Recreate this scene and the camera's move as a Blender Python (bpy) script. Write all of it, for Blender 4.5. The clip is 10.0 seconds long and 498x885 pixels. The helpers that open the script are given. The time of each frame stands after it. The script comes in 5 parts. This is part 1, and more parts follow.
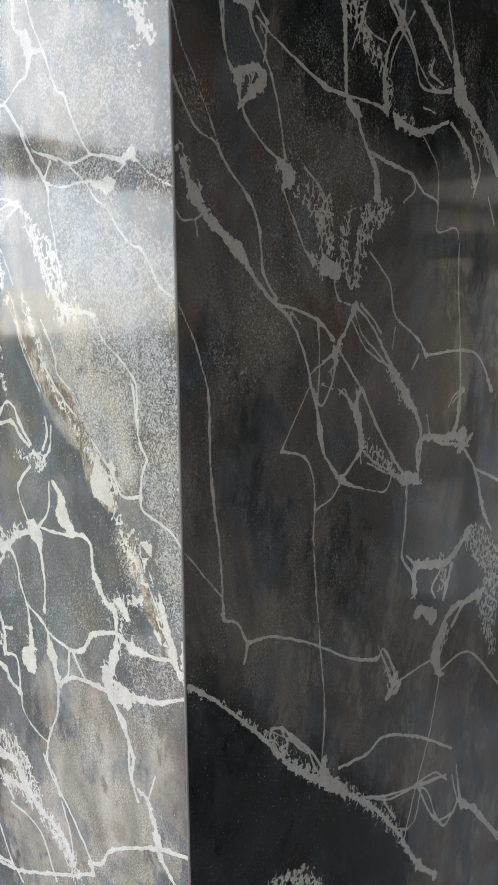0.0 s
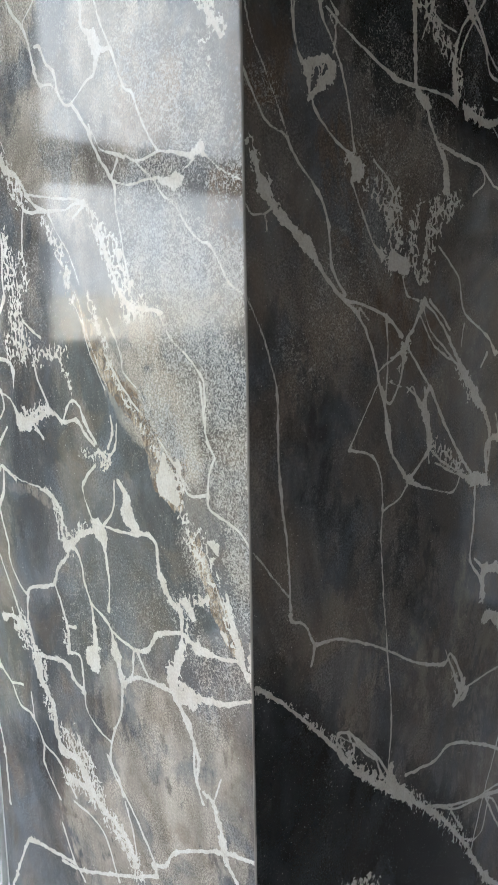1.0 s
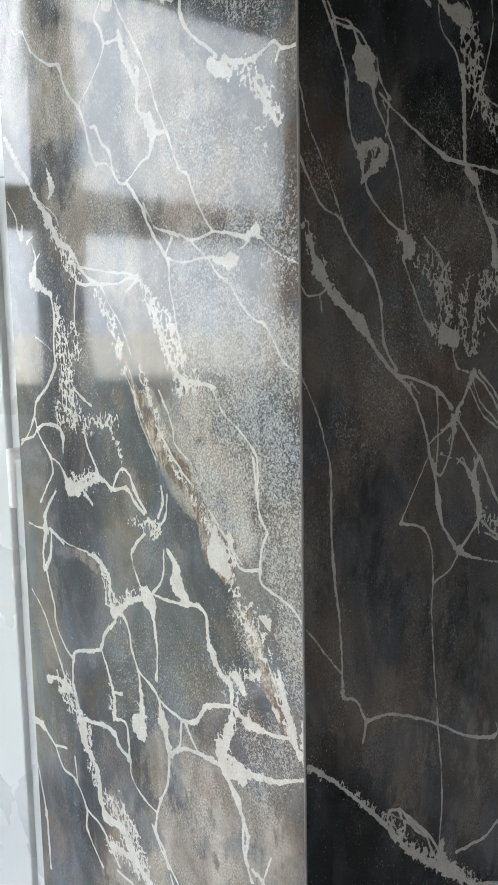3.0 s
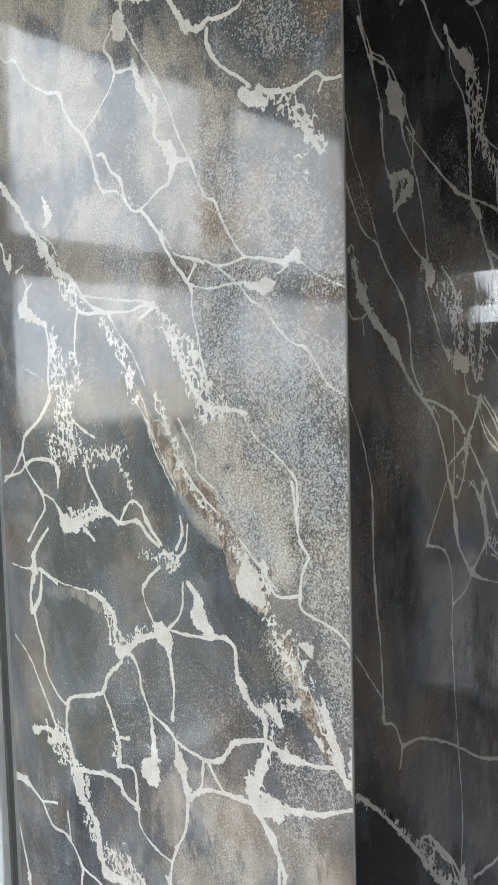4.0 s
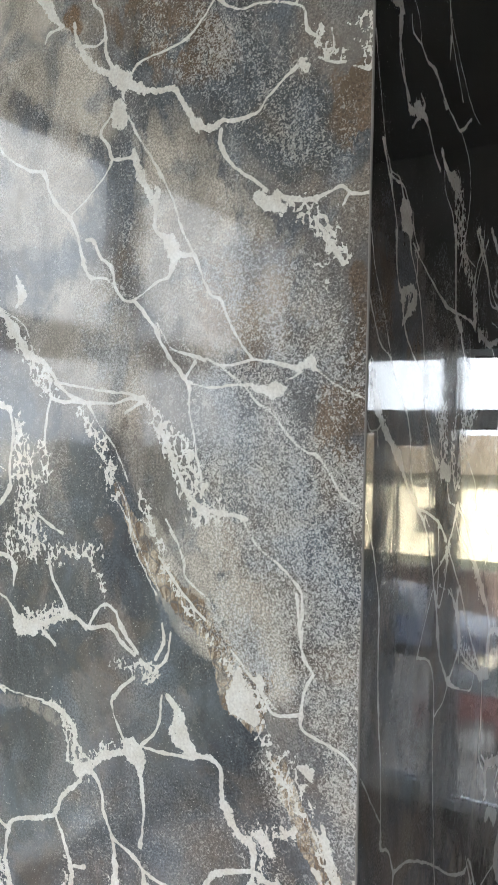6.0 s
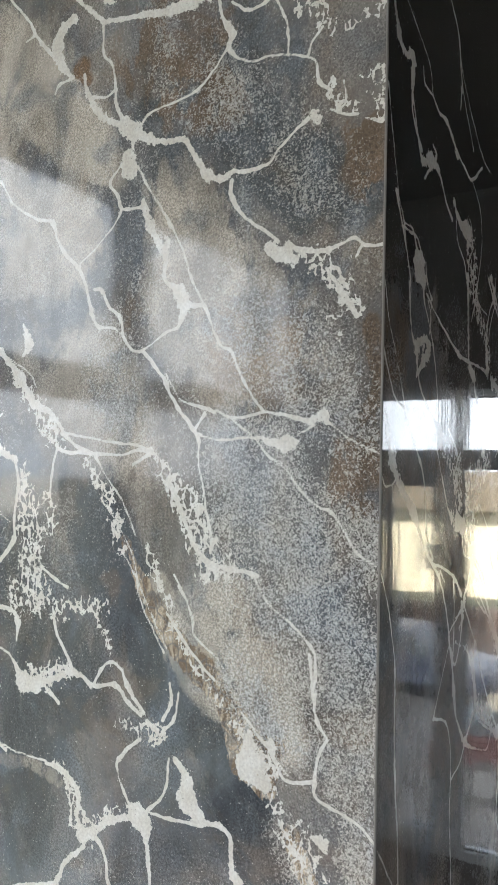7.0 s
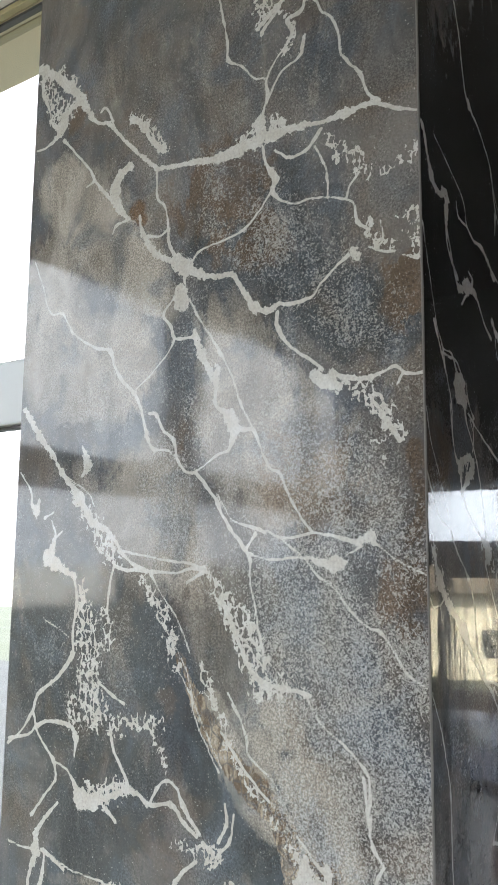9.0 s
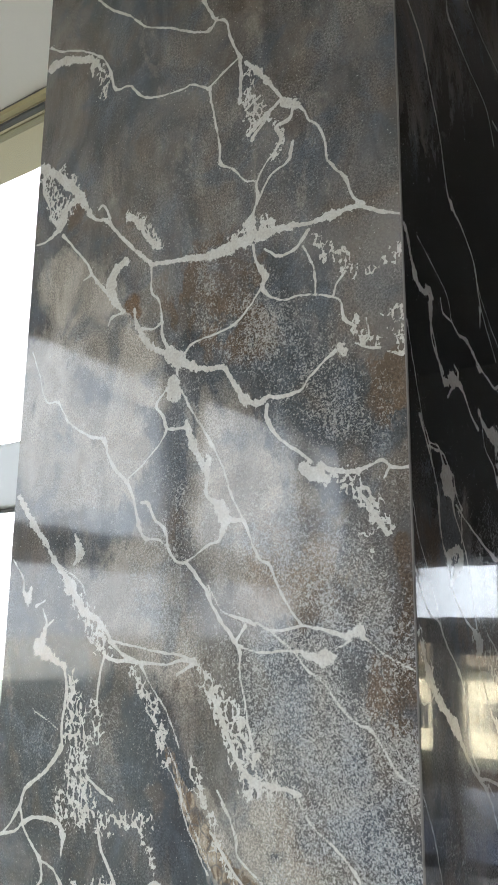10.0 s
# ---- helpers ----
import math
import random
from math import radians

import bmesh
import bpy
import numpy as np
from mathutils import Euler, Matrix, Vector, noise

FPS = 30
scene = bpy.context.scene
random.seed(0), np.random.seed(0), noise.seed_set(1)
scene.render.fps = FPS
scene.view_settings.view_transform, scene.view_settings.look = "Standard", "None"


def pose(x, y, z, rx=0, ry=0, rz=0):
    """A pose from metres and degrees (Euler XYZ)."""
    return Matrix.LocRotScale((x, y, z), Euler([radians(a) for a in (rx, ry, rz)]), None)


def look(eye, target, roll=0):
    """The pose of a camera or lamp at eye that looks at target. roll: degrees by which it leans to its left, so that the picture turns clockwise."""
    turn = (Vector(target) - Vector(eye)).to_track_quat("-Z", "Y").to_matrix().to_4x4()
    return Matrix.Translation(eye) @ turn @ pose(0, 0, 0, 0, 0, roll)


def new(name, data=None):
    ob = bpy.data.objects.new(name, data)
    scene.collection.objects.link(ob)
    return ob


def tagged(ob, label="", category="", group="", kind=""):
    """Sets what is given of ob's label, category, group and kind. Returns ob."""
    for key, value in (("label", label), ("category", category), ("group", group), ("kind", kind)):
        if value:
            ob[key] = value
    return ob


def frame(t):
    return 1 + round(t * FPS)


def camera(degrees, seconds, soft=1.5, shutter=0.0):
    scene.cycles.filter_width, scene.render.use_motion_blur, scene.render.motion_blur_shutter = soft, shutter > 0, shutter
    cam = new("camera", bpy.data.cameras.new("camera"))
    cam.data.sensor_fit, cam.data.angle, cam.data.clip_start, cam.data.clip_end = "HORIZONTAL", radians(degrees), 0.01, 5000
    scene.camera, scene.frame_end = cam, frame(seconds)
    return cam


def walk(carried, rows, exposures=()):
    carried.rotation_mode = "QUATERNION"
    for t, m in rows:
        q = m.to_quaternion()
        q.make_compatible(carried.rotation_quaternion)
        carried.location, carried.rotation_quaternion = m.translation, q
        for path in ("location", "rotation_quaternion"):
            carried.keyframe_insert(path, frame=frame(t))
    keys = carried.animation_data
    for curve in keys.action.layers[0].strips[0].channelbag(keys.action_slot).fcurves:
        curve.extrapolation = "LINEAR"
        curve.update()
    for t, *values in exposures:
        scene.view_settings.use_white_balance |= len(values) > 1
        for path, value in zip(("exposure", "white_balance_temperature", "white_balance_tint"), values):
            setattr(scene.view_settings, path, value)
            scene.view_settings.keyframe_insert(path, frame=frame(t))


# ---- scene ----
cam = camera(33.4, 10.0)
PATH = [
    (0, (-0.56, -0.616, 1.608), (0.881, 0.721, 1.236), -0.4),
    (0.5, (-0.559, -0.609, 1.604), (0.836, 0.777, 1.238), -0.7),
    (1, (-0.566, -0.592, 1.599), (0.795, 0.829, 1.239), -1.0),
    (1.5, (-0.567, -0.583, 1.59), (0.765, 0.865, 1.232), -1.2),
    (2, (-0.568, -0.583, 1.597), (0.758, 0.871, 1.237), -1.3),
    (2.5, (-0.578, -0.585, 1.618), (0.741, 0.88, 1.28), -1.2),
    (3, (-0.584, -0.573, 1.64), (0.739, 0.902, 1.37), -1.1),
    (3.2, (-0.593, -0.563, 1.639), (0.73, 0.919, 1.404), -1.1),
    (4.3, (-0.731, -0.404, 1.614), (0.868, 0.787, 1.461), -1.2),
    (4.5, (-0.75, -0.373, 1.616), (0.886, 0.767, 1.46), -0.7),
    (5, (-0.76, -0.336, 1.627), (0.932, 0.721, 1.499), 0.8),
    (5.5, (-0.756, -0.328, 1.643), (0.953, 0.71, 1.583), 1.2),
    (7, (-0.735, -0.3, 1.675), (0.972, 0.738, 1.764), 1.3),
    (7.5, (-0.746, -0.309, 1.685), (0.943, 0.756, 1.81), 1.3),
    (8, (-0.757, -0.311, 1.691), (0.9, 0.792, 1.876), 1.1),
    (8.5, (-0.764, -0.31, 1.697), (0.868, 0.825, 1.923), 0.9),
    (9, (-0.764, -0.322, 1.711), (0.857, 0.814, 2.001), 0.6),
    (9.5, (-0.762, -0.33, 1.719), (0.848, 0.801, 2.078), 0.6),
    (10, (-0.769, -0.341, 1.734), (0.823, 0.781, 2.187), 0.6),
]
walk(cam, [(t, look(eye, target, roll)) for t, eye, target, roll in PATH],
     [(0.0, 2.85, 6090, 11), (2.0, 2.70, 6060, 10.5), (3.0, 2.76, 6060, 10.5), (4.3, 2.80, 6090, 11), (7.0, 2.76, 6090, 11), (8.5, 2.60, 6060, 11), (10.0, 2.62, 6020, 11)])

# ---- world, sun and exposure ----
sky_dust, CLOUD = 4.0, 7.0
world = bpy.data.worlds.new("sky")
scene.world = world
world.use_nodes = True
wn = world.node_tree
sky = wn.nodes.new("ShaderNodeTexSky")
sky.sky_type = "NISHITA"
sky.sun_disc = False
SUN_UP, SUN_ROUND = radians(42), radians(240)
sky.dust_density, sky.ozone_density, sky.air_density = sky_dust, 0.0, 1.0
sky.sun_elevation, sky.sun_rotation = SUN_UP, SUN_ROUND
wn.nodes["Background"].inputs["Strength"].default_value = 0.15
# broken white cloud and haze, thicker towards the horizon
way = wn.nodes.new("ShaderNodeTexCoord")
flat = wn.nodes.new("ShaderNodeMapping")
flat.inputs["Scale"].default_value = (1.0, 1.0, 2.2)
puffs = wn.nodes.new("ShaderNodeTexNoise")
puffs.inputs["Scale"].default_value, puffs.inputs["Detail"].default_value = 1.7, 4.0
parts = wn.nodes.new("ShaderNodeSeparateXYZ")
low = wn.nodes.new("ShaderNodeMapRange")
low.inputs["From Min"].default_value, low.inputs["From Max"].default_value = 0.0, 0.75
low.inputs["To Min"].default_value, low.inputs["To Max"].default_value = 0.42, 0.0
both = wn.nodes.new("ShaderNodeMath")
cover = wn.nodes.new("ShaderNodeMapRange")
cover.interpolation_type = "SMOOTHSTEP"
cover.inputs["From Min"].default_value, cover.inputs["From Max"].default_value = 0.36, 0.80
white = wn.nodes.new("ShaderNodeMix")
white.data_type = "RGBA"
white.inputs[7].default_value = (CLOUD, CLOUD, CLOUD * 1.01, 1)
wn.links.new(way.outputs["Generated"], flat.inputs["Vector"])
wn.links.new(flat.outputs[0], puffs.inputs["Vector"])
wn.links.new(way.outputs["Generated"], parts.inputs[0])
wn.links.new(parts.outputs[2], low.inputs["Value"])
wn.links.new(puffs.outputs[0], both.inputs[0])
wn.links.new(low.outputs[0], both.inputs[1])
wn.links.new(both.outputs[0], cover.inputs["Value"])
wn.links.new(cover.outputs[0], white.inputs[0])
wn.links.new(sky.outputs[0], white.inputs[6])
wn.links.new(white.outputs[2], wn.nodes["Background"].inputs["Color"])
sun_data = bpy.data.lights.new("sun", "SUN")
sun_data.energy, sun_data.angle, sun_data.color = 5.0, radians(0.5), (1.0, 0.93, 0.82)
sun = new("sun", sun_data)
sun_way = Vector((math.sin(SUN_ROUND) * math.cos(SUN_UP), math.cos(SUN_ROUND) * math.cos(SUN_UP), math.sin(SUN_UP)))
sun.matrix_world = look(sun_way * 40, (0, 0, 0))


# ---- materials ----
class Nodes:
    """A short way to write a material's node tree."""

    def __init__(self, name):
        self.mat = bpy.data.materials.new(name)
        self.mat.use_nodes = True
        self.tree = self.mat.node_tree
        self.bsdf = self.tree.nodes["Principled BSDF"]

    def put(self, socket, value):
        if isinstance(value, bpy.types.NodeSocket):
            self.tree.links.new(value, socket)
        elif isinstance(value, (tuple, list)) and len(value) == 3 and socket.type == "RGBA":
            socket.default_value = (*value, 1)
        else:
            socket.default_value = value

    def node(self, kind, out=0, props=None, **ins):
        n = self.tree.nodes.new(kind)
        for k, v in (props or {}).items():
            setattr(n, k, v)
        for k, v in ins.items():
            self.put(n.inputs[int(k[1:])] if k[0] == "i" and k[1:].isdigit() else n.inputs[k.replace("_", " ")], v)
        return n.outputs[out]

    def coords(self):
        return self.node("ShaderNodeTexCoord", 3)

    def attr(self, name):
        return self.node("ShaderNodeAttribute", 2, {"attribute_name": name})

    def stretch(self, vec, scale, rot=(0, 0, 0)):
        return self.node("ShaderNodeMapping", Vector=vec, Rotation=rot, Scale=scale)

    def noise(self, vec, scale, detail=3.0, rough=0.5, distort=0.0):
        return self.node("ShaderNodeTexNoise", Vector=vec, Scale=scale, Detail=detail, Roughness=rough, Distortion=distort)

    def math(self, op, a, b=0.0, c=0.0):
        return self.node("ShaderNodeMath", 0, {"operation": op}, i0=a, i1=b, i2=c)

    def step(self, v, lo, hi, to_lo=0.0, to_hi=1.0):
        return self.node("ShaderNodeMapRange", 0, {"interpolation_type": "SMOOTHSTEP"}, i0=v, i1=lo, i2=hi, i3=to_lo, i4=to_hi)

    def mix(self, fac, a, b):
        n = self.tree.nodes.new("ShaderNodeMix")
        n.data_type = "RGBA"
        self.put(n.inputs[0], fac)
        self.put(n.inputs[6], a)
        self.put(n.inputs[7], b)
        return n.outputs[2]

    def bump(self, height, strength, distance):
        self.put(self.bsdf.inputs["Normal"], self.node("ShaderNodeBump", Height=height, Strength=strength, Distance=distance))

    def done(self, **ins):
        for k, v in ins.items():
            self.put(self.bsdf.inputs[k.replace("_", " ")], v)
        return self.mat


def plain(name, colour, rough=0.5, vary=0.12, scale=6.0, metal=0.0, bump=0.0, grain=120.0):
    """Paint, plastic, wood or metal with stains at two scales and a fine grain."""
    n = Nodes(name)
    p = n.coords()
    big = n.noise(p, scale, 4)
    fine = n.noise(p, grain, 3)
    k = n.math("MULTIPLY_ADD", big, vary * 1.4, 1 - vary * 0.9)
    k = n.math("MULTIPLY_ADD", fine, vary * 0.5, k)
    col = n.node("ShaderNodeVectorMath", 0, {"operation": "SCALE"}, i0=colour, Scale=k)
    if bump:
        n.bump(fine, 0.4, bump)
    return n.done(Base_Color=col, Roughness=n.step(big, 0.3, 0.7, rough * 0.85, min(1, rough * 1.15)), Metallic=metal)


def plaster_material(name, comb, gloss):
    """Polished marble-effect plaster: slate and taupe ground, stipple, rust stains and pale veins, under wax."""
    n = Nodes(name)
    p = n.coords()
    vein, lacy = n.attr("vein"), n.attr("lace")
    dark, pale, rust, speck, crust, cool = [n.attr(k) for k in ("dark", "pale", "rust", "speck", "crust", "cool")]
    # cloudy ground
    slope = n.stretch(p, (1, 1, 0.55), (0.5, 0.5, 0))
    cloud = n.noise(slope, 5.0, 5, 0.6, 0.6)
    cloud2 = n.noise(slope, 17.0, 6, 0.65, 1.2)
    grain = n.noise(p, 320.0, 2)
    ground = n.mix(n.step(cloud, 0.35, 0.65), SLATE, TAUPE)
    ground = n.mix(n.math("MULTIPLY", n.step(cloud2, 0.4, 0.75), 0.45), ground, GREY_GREEN)
    torn = n.noise(slope, 19.0, 8, 0.62, 0.6)

    torn_fine = n.noise(slope, 75.0, 6, 0.7, 0.5)

    def patch(amount, source, colour):
        """Clouds of another colour, with torn, drifting borders."""
        ragged = n.math("MULTIPLY_ADD", n.math("SUBTRACT", torn_fine, 0.5), 1.0, amount)
        cut = n.step(n.math("MULTIPLY_ADD", n.math("SUBTRACT", torn, 0.5), 1.9, ragged), 0.28, 0.52)
        fade = n.math("MINIMUM", n.math("MULTIPLY", amount, 1.3), 0.95)
        return n.mix(n.math("MULTIPLY", cut, fade), source, colour)

    ground = patch(cool, ground, COOL)
    # dark: the black wedge, and shade put into the right face's ground
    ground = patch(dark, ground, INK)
    ground = patch(pale, ground, PALE)
    ground = patch(rust, ground, RUST)
    # bluish and brownish drifts
    drift = n.noise(p, 11.0, 4, 0.6, 0.5)
    ground = n.mix(n.math("MULTIPLY", n.step(drift, 0.50, 0.66), n.math("MULTIPLY_ADD", dark, -0.5, 0.6)), ground, BLUE_GREY)
    ground = n.mix(n.math("MULTIPLY", n.step(drift, 0.48, 0.34), n.math("MULTIPLY_ADD", dark, -0.35, 0.38)), ground, UMBER)
    # trowelled mottling
    mottle = n.step(n.noise(slope, 8.0, 6, 0.62, 1.6), 0.32, 0.7, 0.72, 1.32)
    ground = n.node("ShaderNodeVectorMath", 0, {"operation": "SCALE"}, i0=ground, Scale=mottle)
    # crust: broken cream and tan scales with dark gaps
    scale_edge = n.node("ShaderNodeTexVoronoi", 0, {"feature": "DISTANCE_TO_EDGE"}, Vector=n.stretch(p, (1, 1, 0.7), (0.5, 0.5, 0)), Scale=95.0, Randomness=1.0)
    scale_tint = n.noise(slope, 70.0, 4, 0.6, 0.8)
    scales = n.mix(n.step(scale_tint, 0.40, 0.58), UMBER, CRUST)
    scales = n.mix(n.step(scale_tint, 0.56, 0.70), scales, FLECK)
    scales = n.mix(n.math("MULTIPLY", n.step(scale_edge, 0.10, 0.02), 0.55), scales, SLATE)
    worn = n.math("MULTIPLY_ADD", n.math("SUBTRACT", torn_fine, 0.5), 1.5, n.math("MULTIPLY_ADD", n.math("SUBTRACT", torn, 0.5), 1.0, crust))
    ground = n.mix(n.math("MULTIPLY", n.step(worn, 0.36, 0.50), n.step(crust, 0.02, 0.3)), ground, scales)
    # stipple, in worm-like flecks, coarse and fine
    coarse = n.noise(p, 235.0, 2, 0.55, 1.1)
    fine = n.noise(p, 420.0, 2, 0.5, 0.7)
    drifts = n.noise(slope, 24.0, 5, 0.65)
    thick = n.math("MULTIPLY_ADD", n.math("SUBTRACT", drifts, 0.5), 0.42, n.math("MULTIPLY", speck, 0.165))
    fleck = n.step(n.math("ADD", coarse, thick), 0.665, 0.705)
    fleck = n.math("MAXIMUM", fleck, n.math("MULTIPLY", n.step(n.math("ADD", fine, thick), 0.675, 0.72), 0.75))
    lift = n.math("MULTIPLY", fleck, n.step(speck, 0.02, 0.9, 0.12, 0.66))
    fleck_tint = n.mix(n.step(drift, 0.42, 0.6), FLECK, FLECK_BLUE)
    ground = n.mix(lift, ground, fleck_tint)
    # fine dark and light pitting, in drifts
    pit = n.step(n.noise(p, 430.0, 2, 0.5, 0.6), 0.36, 0.64, 0.70, 1.28)
    where = n.step(n.math("MULTIPLY_ADD", speck, 0.3, n.noise(p, 14.0, 4)), 0.40, 0.62, 0.15, 1.0)
    pit = n.math("MULTIPLY_ADD", n.math("SUBTRACT", pit, 1.0), where, 1.0)
    ground = n.node("ShaderNodeVectorMath", 0, {"operation": "SCALE"}, i0=ground, Scale=pit)
    # veins, with frayed edges, and lacy patches
    fray = n.noise(p, 165.0, 4, 0.6)
    fray_wide = n.noise(p, 75.0, 3)
    girth = n.attr("girth")
    edge = n.math("MULTIPLY_ADD", n.math("SUBTRACT", fray, 0.5), n.step(girth, 3.0, 10.0, 1.7, 13.0), vein)
    edge = n.math("MULTIPLY_ADD", n.math("SUBTRACT", fray_wide, 0.5), n.step(girth, 3.5, 12.0, 1.4, 11.0), edge)
    line = n.step(edge, -0.4, 0.5)
    # lace: a crackle of pale threads, closing up towards the middle of the patch
    bent = n.node("ShaderNodeVectorMath", 0, {"operation": "ADD"}, i0=n.stretch(p, (1, 1, 0.6), (0.35, 0.35, 0)),
                  i1=n.node("ShaderNodeVectorMath", 0, {"operation": "SCALE"}, i0=n.node("ShaderNodeTexNoise", 1, Vector=p, Scale=95.0, Detail=3.0), Scale=0.012))
    crack = n.node("ShaderNodeTexVoronoi", 0, {"feature": "DISTANCE_TO_EDGE"}, Vector=bent, Scale=112.0)
    reach = n.math("MULTIPLY_ADD", n.math("SUBTRACT", fray_wide, 0.5), 38.0, lacy)
    thread = n.math("MULTIPLY_ADD", n.math("SUBTRACT", fray, 0.5), 0.75, n.step(reach, -6.0, 9.0, -0.17, 0.13))
    web = n.step(n.math("SUBTRACT", thread, crack), -0.02, 0.03)
    # pits in broad patches, stray dots beside the veins
    dots = n.noise(p, 300.0, 2)
    pits = n.math("MULTIPLY", n.step(dots, 0.31, 0.26), n.step(girth, 6.0, 10.0))
    line = n.math("SUBTRACT", line, pits)
    stray = n.math("MULTIPLY", n.step(dots, 0.66, 0.70), n.step(vein, -8.0, -2.0))
    sparse = n.math("MULTIPLY", n.step(n.noise(p, 340.0, 2), 0.665, 0.72), n.step(cloud2, 0.42, 0.6, 0.2, 0.75))
    stray = n.math("MAXIMUM", n.math("MULTIPLY", stray, 0.8), sparse)
    mask = n.math("MAXIMUM", n.math("MAXIMUM", line, web), stray)
    chalk = n.mix(n.step(n.noise(p, 45.0, 4), 0.3, 0.7), VEIN, VEIN_WARM)
    colour = n.mix(n.math("MULTIPLY", mask, 0.94), ground, chalk)
    colour = n.node("ShaderNodeVectorMath", 0, {"operation": "SCALE"}, i0=colour, Scale=n.step(grain, 0.2, 0.8, 0.86, 1.12))
    # wax: smooth on the ground, a little duller on stipple and veins
    dull = n.math("MAXIMUM", n.math("MULTIPLY", mask, 0.7), fleck)
    wave = n.noise(n.stretch(p, (1, 1, 0.3)), 9.0, 2)
    height = n.math("MULTIPLY_ADD", mask, 0.35, n.math("MULTIPLY", fleck, 0.12))
    strokes = n.noise(n.stretch(p, (1, 1, 0.05)), 130.0, 3, 0.6)
    brush = n.node("ShaderNodeBump", Height=strokes, Strength=comb, Distance=0.0012)
    low = n.node("ShaderNodeBump", Height=wave, Strength=0.18, Distance=0.004, Normal=brush)
    top = n.node("ShaderNodeBump", Height=height, Strength=0.12, Distance=0.0004, Normal=low)
    n.put(n.bsdf.inputs["Normal"], top)
    return n.done(Base_Color=colour, Roughness=n.math("MULTIPLY_ADD", dull, 0.12, n.step(cloud2, 0.3, 0.7, gloss * 0.7, gloss * 1.3)), IOR=1.52)


SLATE, TAUPE, GREY_GREEN = (0.094, 0.103, 0.115), (0.17, 0.150, 0.130), (0.135, 0.139, 0.132)
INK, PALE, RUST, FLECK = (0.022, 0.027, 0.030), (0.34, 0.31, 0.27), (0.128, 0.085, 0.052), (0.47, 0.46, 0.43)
CRUST, COOL = (0.36, 0.30, 0.23), (0.052, 0.060, 0.069)
BLUE_GREY, UMBER = (0.105, 0.124, 0.147), (0.140, 0.106, 0.076)
FLECK_BLUE = (0.43, 0.44, 0.445)
VEIN, VEIN_WARM = (0.60, 0.60, 0.58), (0.52, 0.50, 0.46)
PLASTER = plaster_material("marble_plaster", 0.02, 0.06)
PLASTER_BRUSHED = plaster_material("marble_plaster_brushed", 0.045, 0.025)
EDGE = plain("worn_edge", (0.20, 0.19, 0.18), 0.5, 0.3, 30)
WHITE = plain("pale_plastic", (0.48, 0.50, 0.50), 0.3, 0.03, 3)
HANDLE = plain("handle_white", (0.84, 0.84, 0.84), 0.25, 0.04, 8)
SEAL = plain("rubber_seal", (0.10, 0.10, 0.10), 0.6)
GOLD = plain("ochre_foil", (0.42, 0.36, 0.2), 0.4, 0.1)
CEILING = plain("ceiling_paint", (0.82, 0.81, 0.78), 0.8, 0.06, 2, bump=0.0006)
# wall colour kept very dark to cut light bounced onto the column
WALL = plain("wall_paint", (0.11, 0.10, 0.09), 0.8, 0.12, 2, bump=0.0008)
CREAM = plain("cream_render", (0.84, 0.74, 0.52), 0.85, 0.1, 1.5, bump=0.001)
# beige tile darkened so that less sun bounces up the column
FLOOR = plain("darkened_beige_tile", (0.13, 0.105, 0.09), 0.35, 0.15, 5)
GRASS = plain("dry_grass", (0.045, 0.050, 0.031), 0.9, 0.4, 0.15, grain=3)
ROOF = plain("brown_roof", (0.13, 0.10, 0.06), 0.8, 0.25, 2, grain=12)
BRICK = plain("brick_brown", (0.12, 0.085, 0.068), 0.8, 0.3, 2, grain=10)
TARMAC = plain("asphalt", (0.03, 0.03, 0.031), 0.85, 0.25, 0.4, grain=15)
DARK_WINDOW = plain("dark_glass", (0.03, 0.035, 0.04), 0.1)
RED = plain("red_paint", (0.032, 0.012, 0.011), 0.3, 0.1)
BARN_BOARD = plain("weathered_boards", (0.17, 0.115, 0.07), 0.8, 0.3, 2, grain=20)
STUBBLE = plain("pale_stubble", (0.62, 0.58, 0.49), 0.9, 0.2, 0.05, grain=1)
DARK_CEILING = plain("dark_ceiling", (0.11, 0.095, 0.08), 0.6, 0.25, 4)
BLUE = plain("blue_black_paint", (0.02, 0.025, 0.04), 0.25, 0.1)
TYRE = plain("tyre_rubber", (0.02, 0.02, 0.02), 0.8)
RIM = plain("wheel_alloy", (0.5, 0.5, 0.5), 0.35, 0.1, metal=1.0)
LEAF = plain("leaf", (0.06, 0.09, 0.03), 0.7, 0.4, 3)
BARK = plain("bark", (0.12, 0.09, 0.06), 0.9, 0.3, 8)


def glass_material():
    n = Nodes("window_glass")
    clear = n.node("ShaderNodeBsdfTransparent", Color=(0.93, 0.95, 0.95))
    shine = n.node("ShaderNodeBsdfGlossy", Roughness=0.01)
    mixed = n.node("ShaderNodeMixShader", Fac=0.07, i1=clear, i2=shine)
    n.tree.links.new(mixed, n.tree.nodes["Material Output"].inputs["Surface"])
    return n.mat


GLASS = glass_material()


# ---- mesh helpers ----
def box(bm, lo, hi, bevel=0.0):
    r = bmesh.ops.create_cube(bm, size=1)
    for v in r["verts"]:
        v.co = Vector([lo[i] + (v.co[i] + 0.5) * (hi[i] - lo[i]) for i in range(3)])
    if bevel:
        edges = list({e for v in r["verts"] for e in v.link_edges})
        bmesh.ops.bevel(bm, geom=edges, offset=bevel, segments=2, affect="EDGES", profile=0.5)


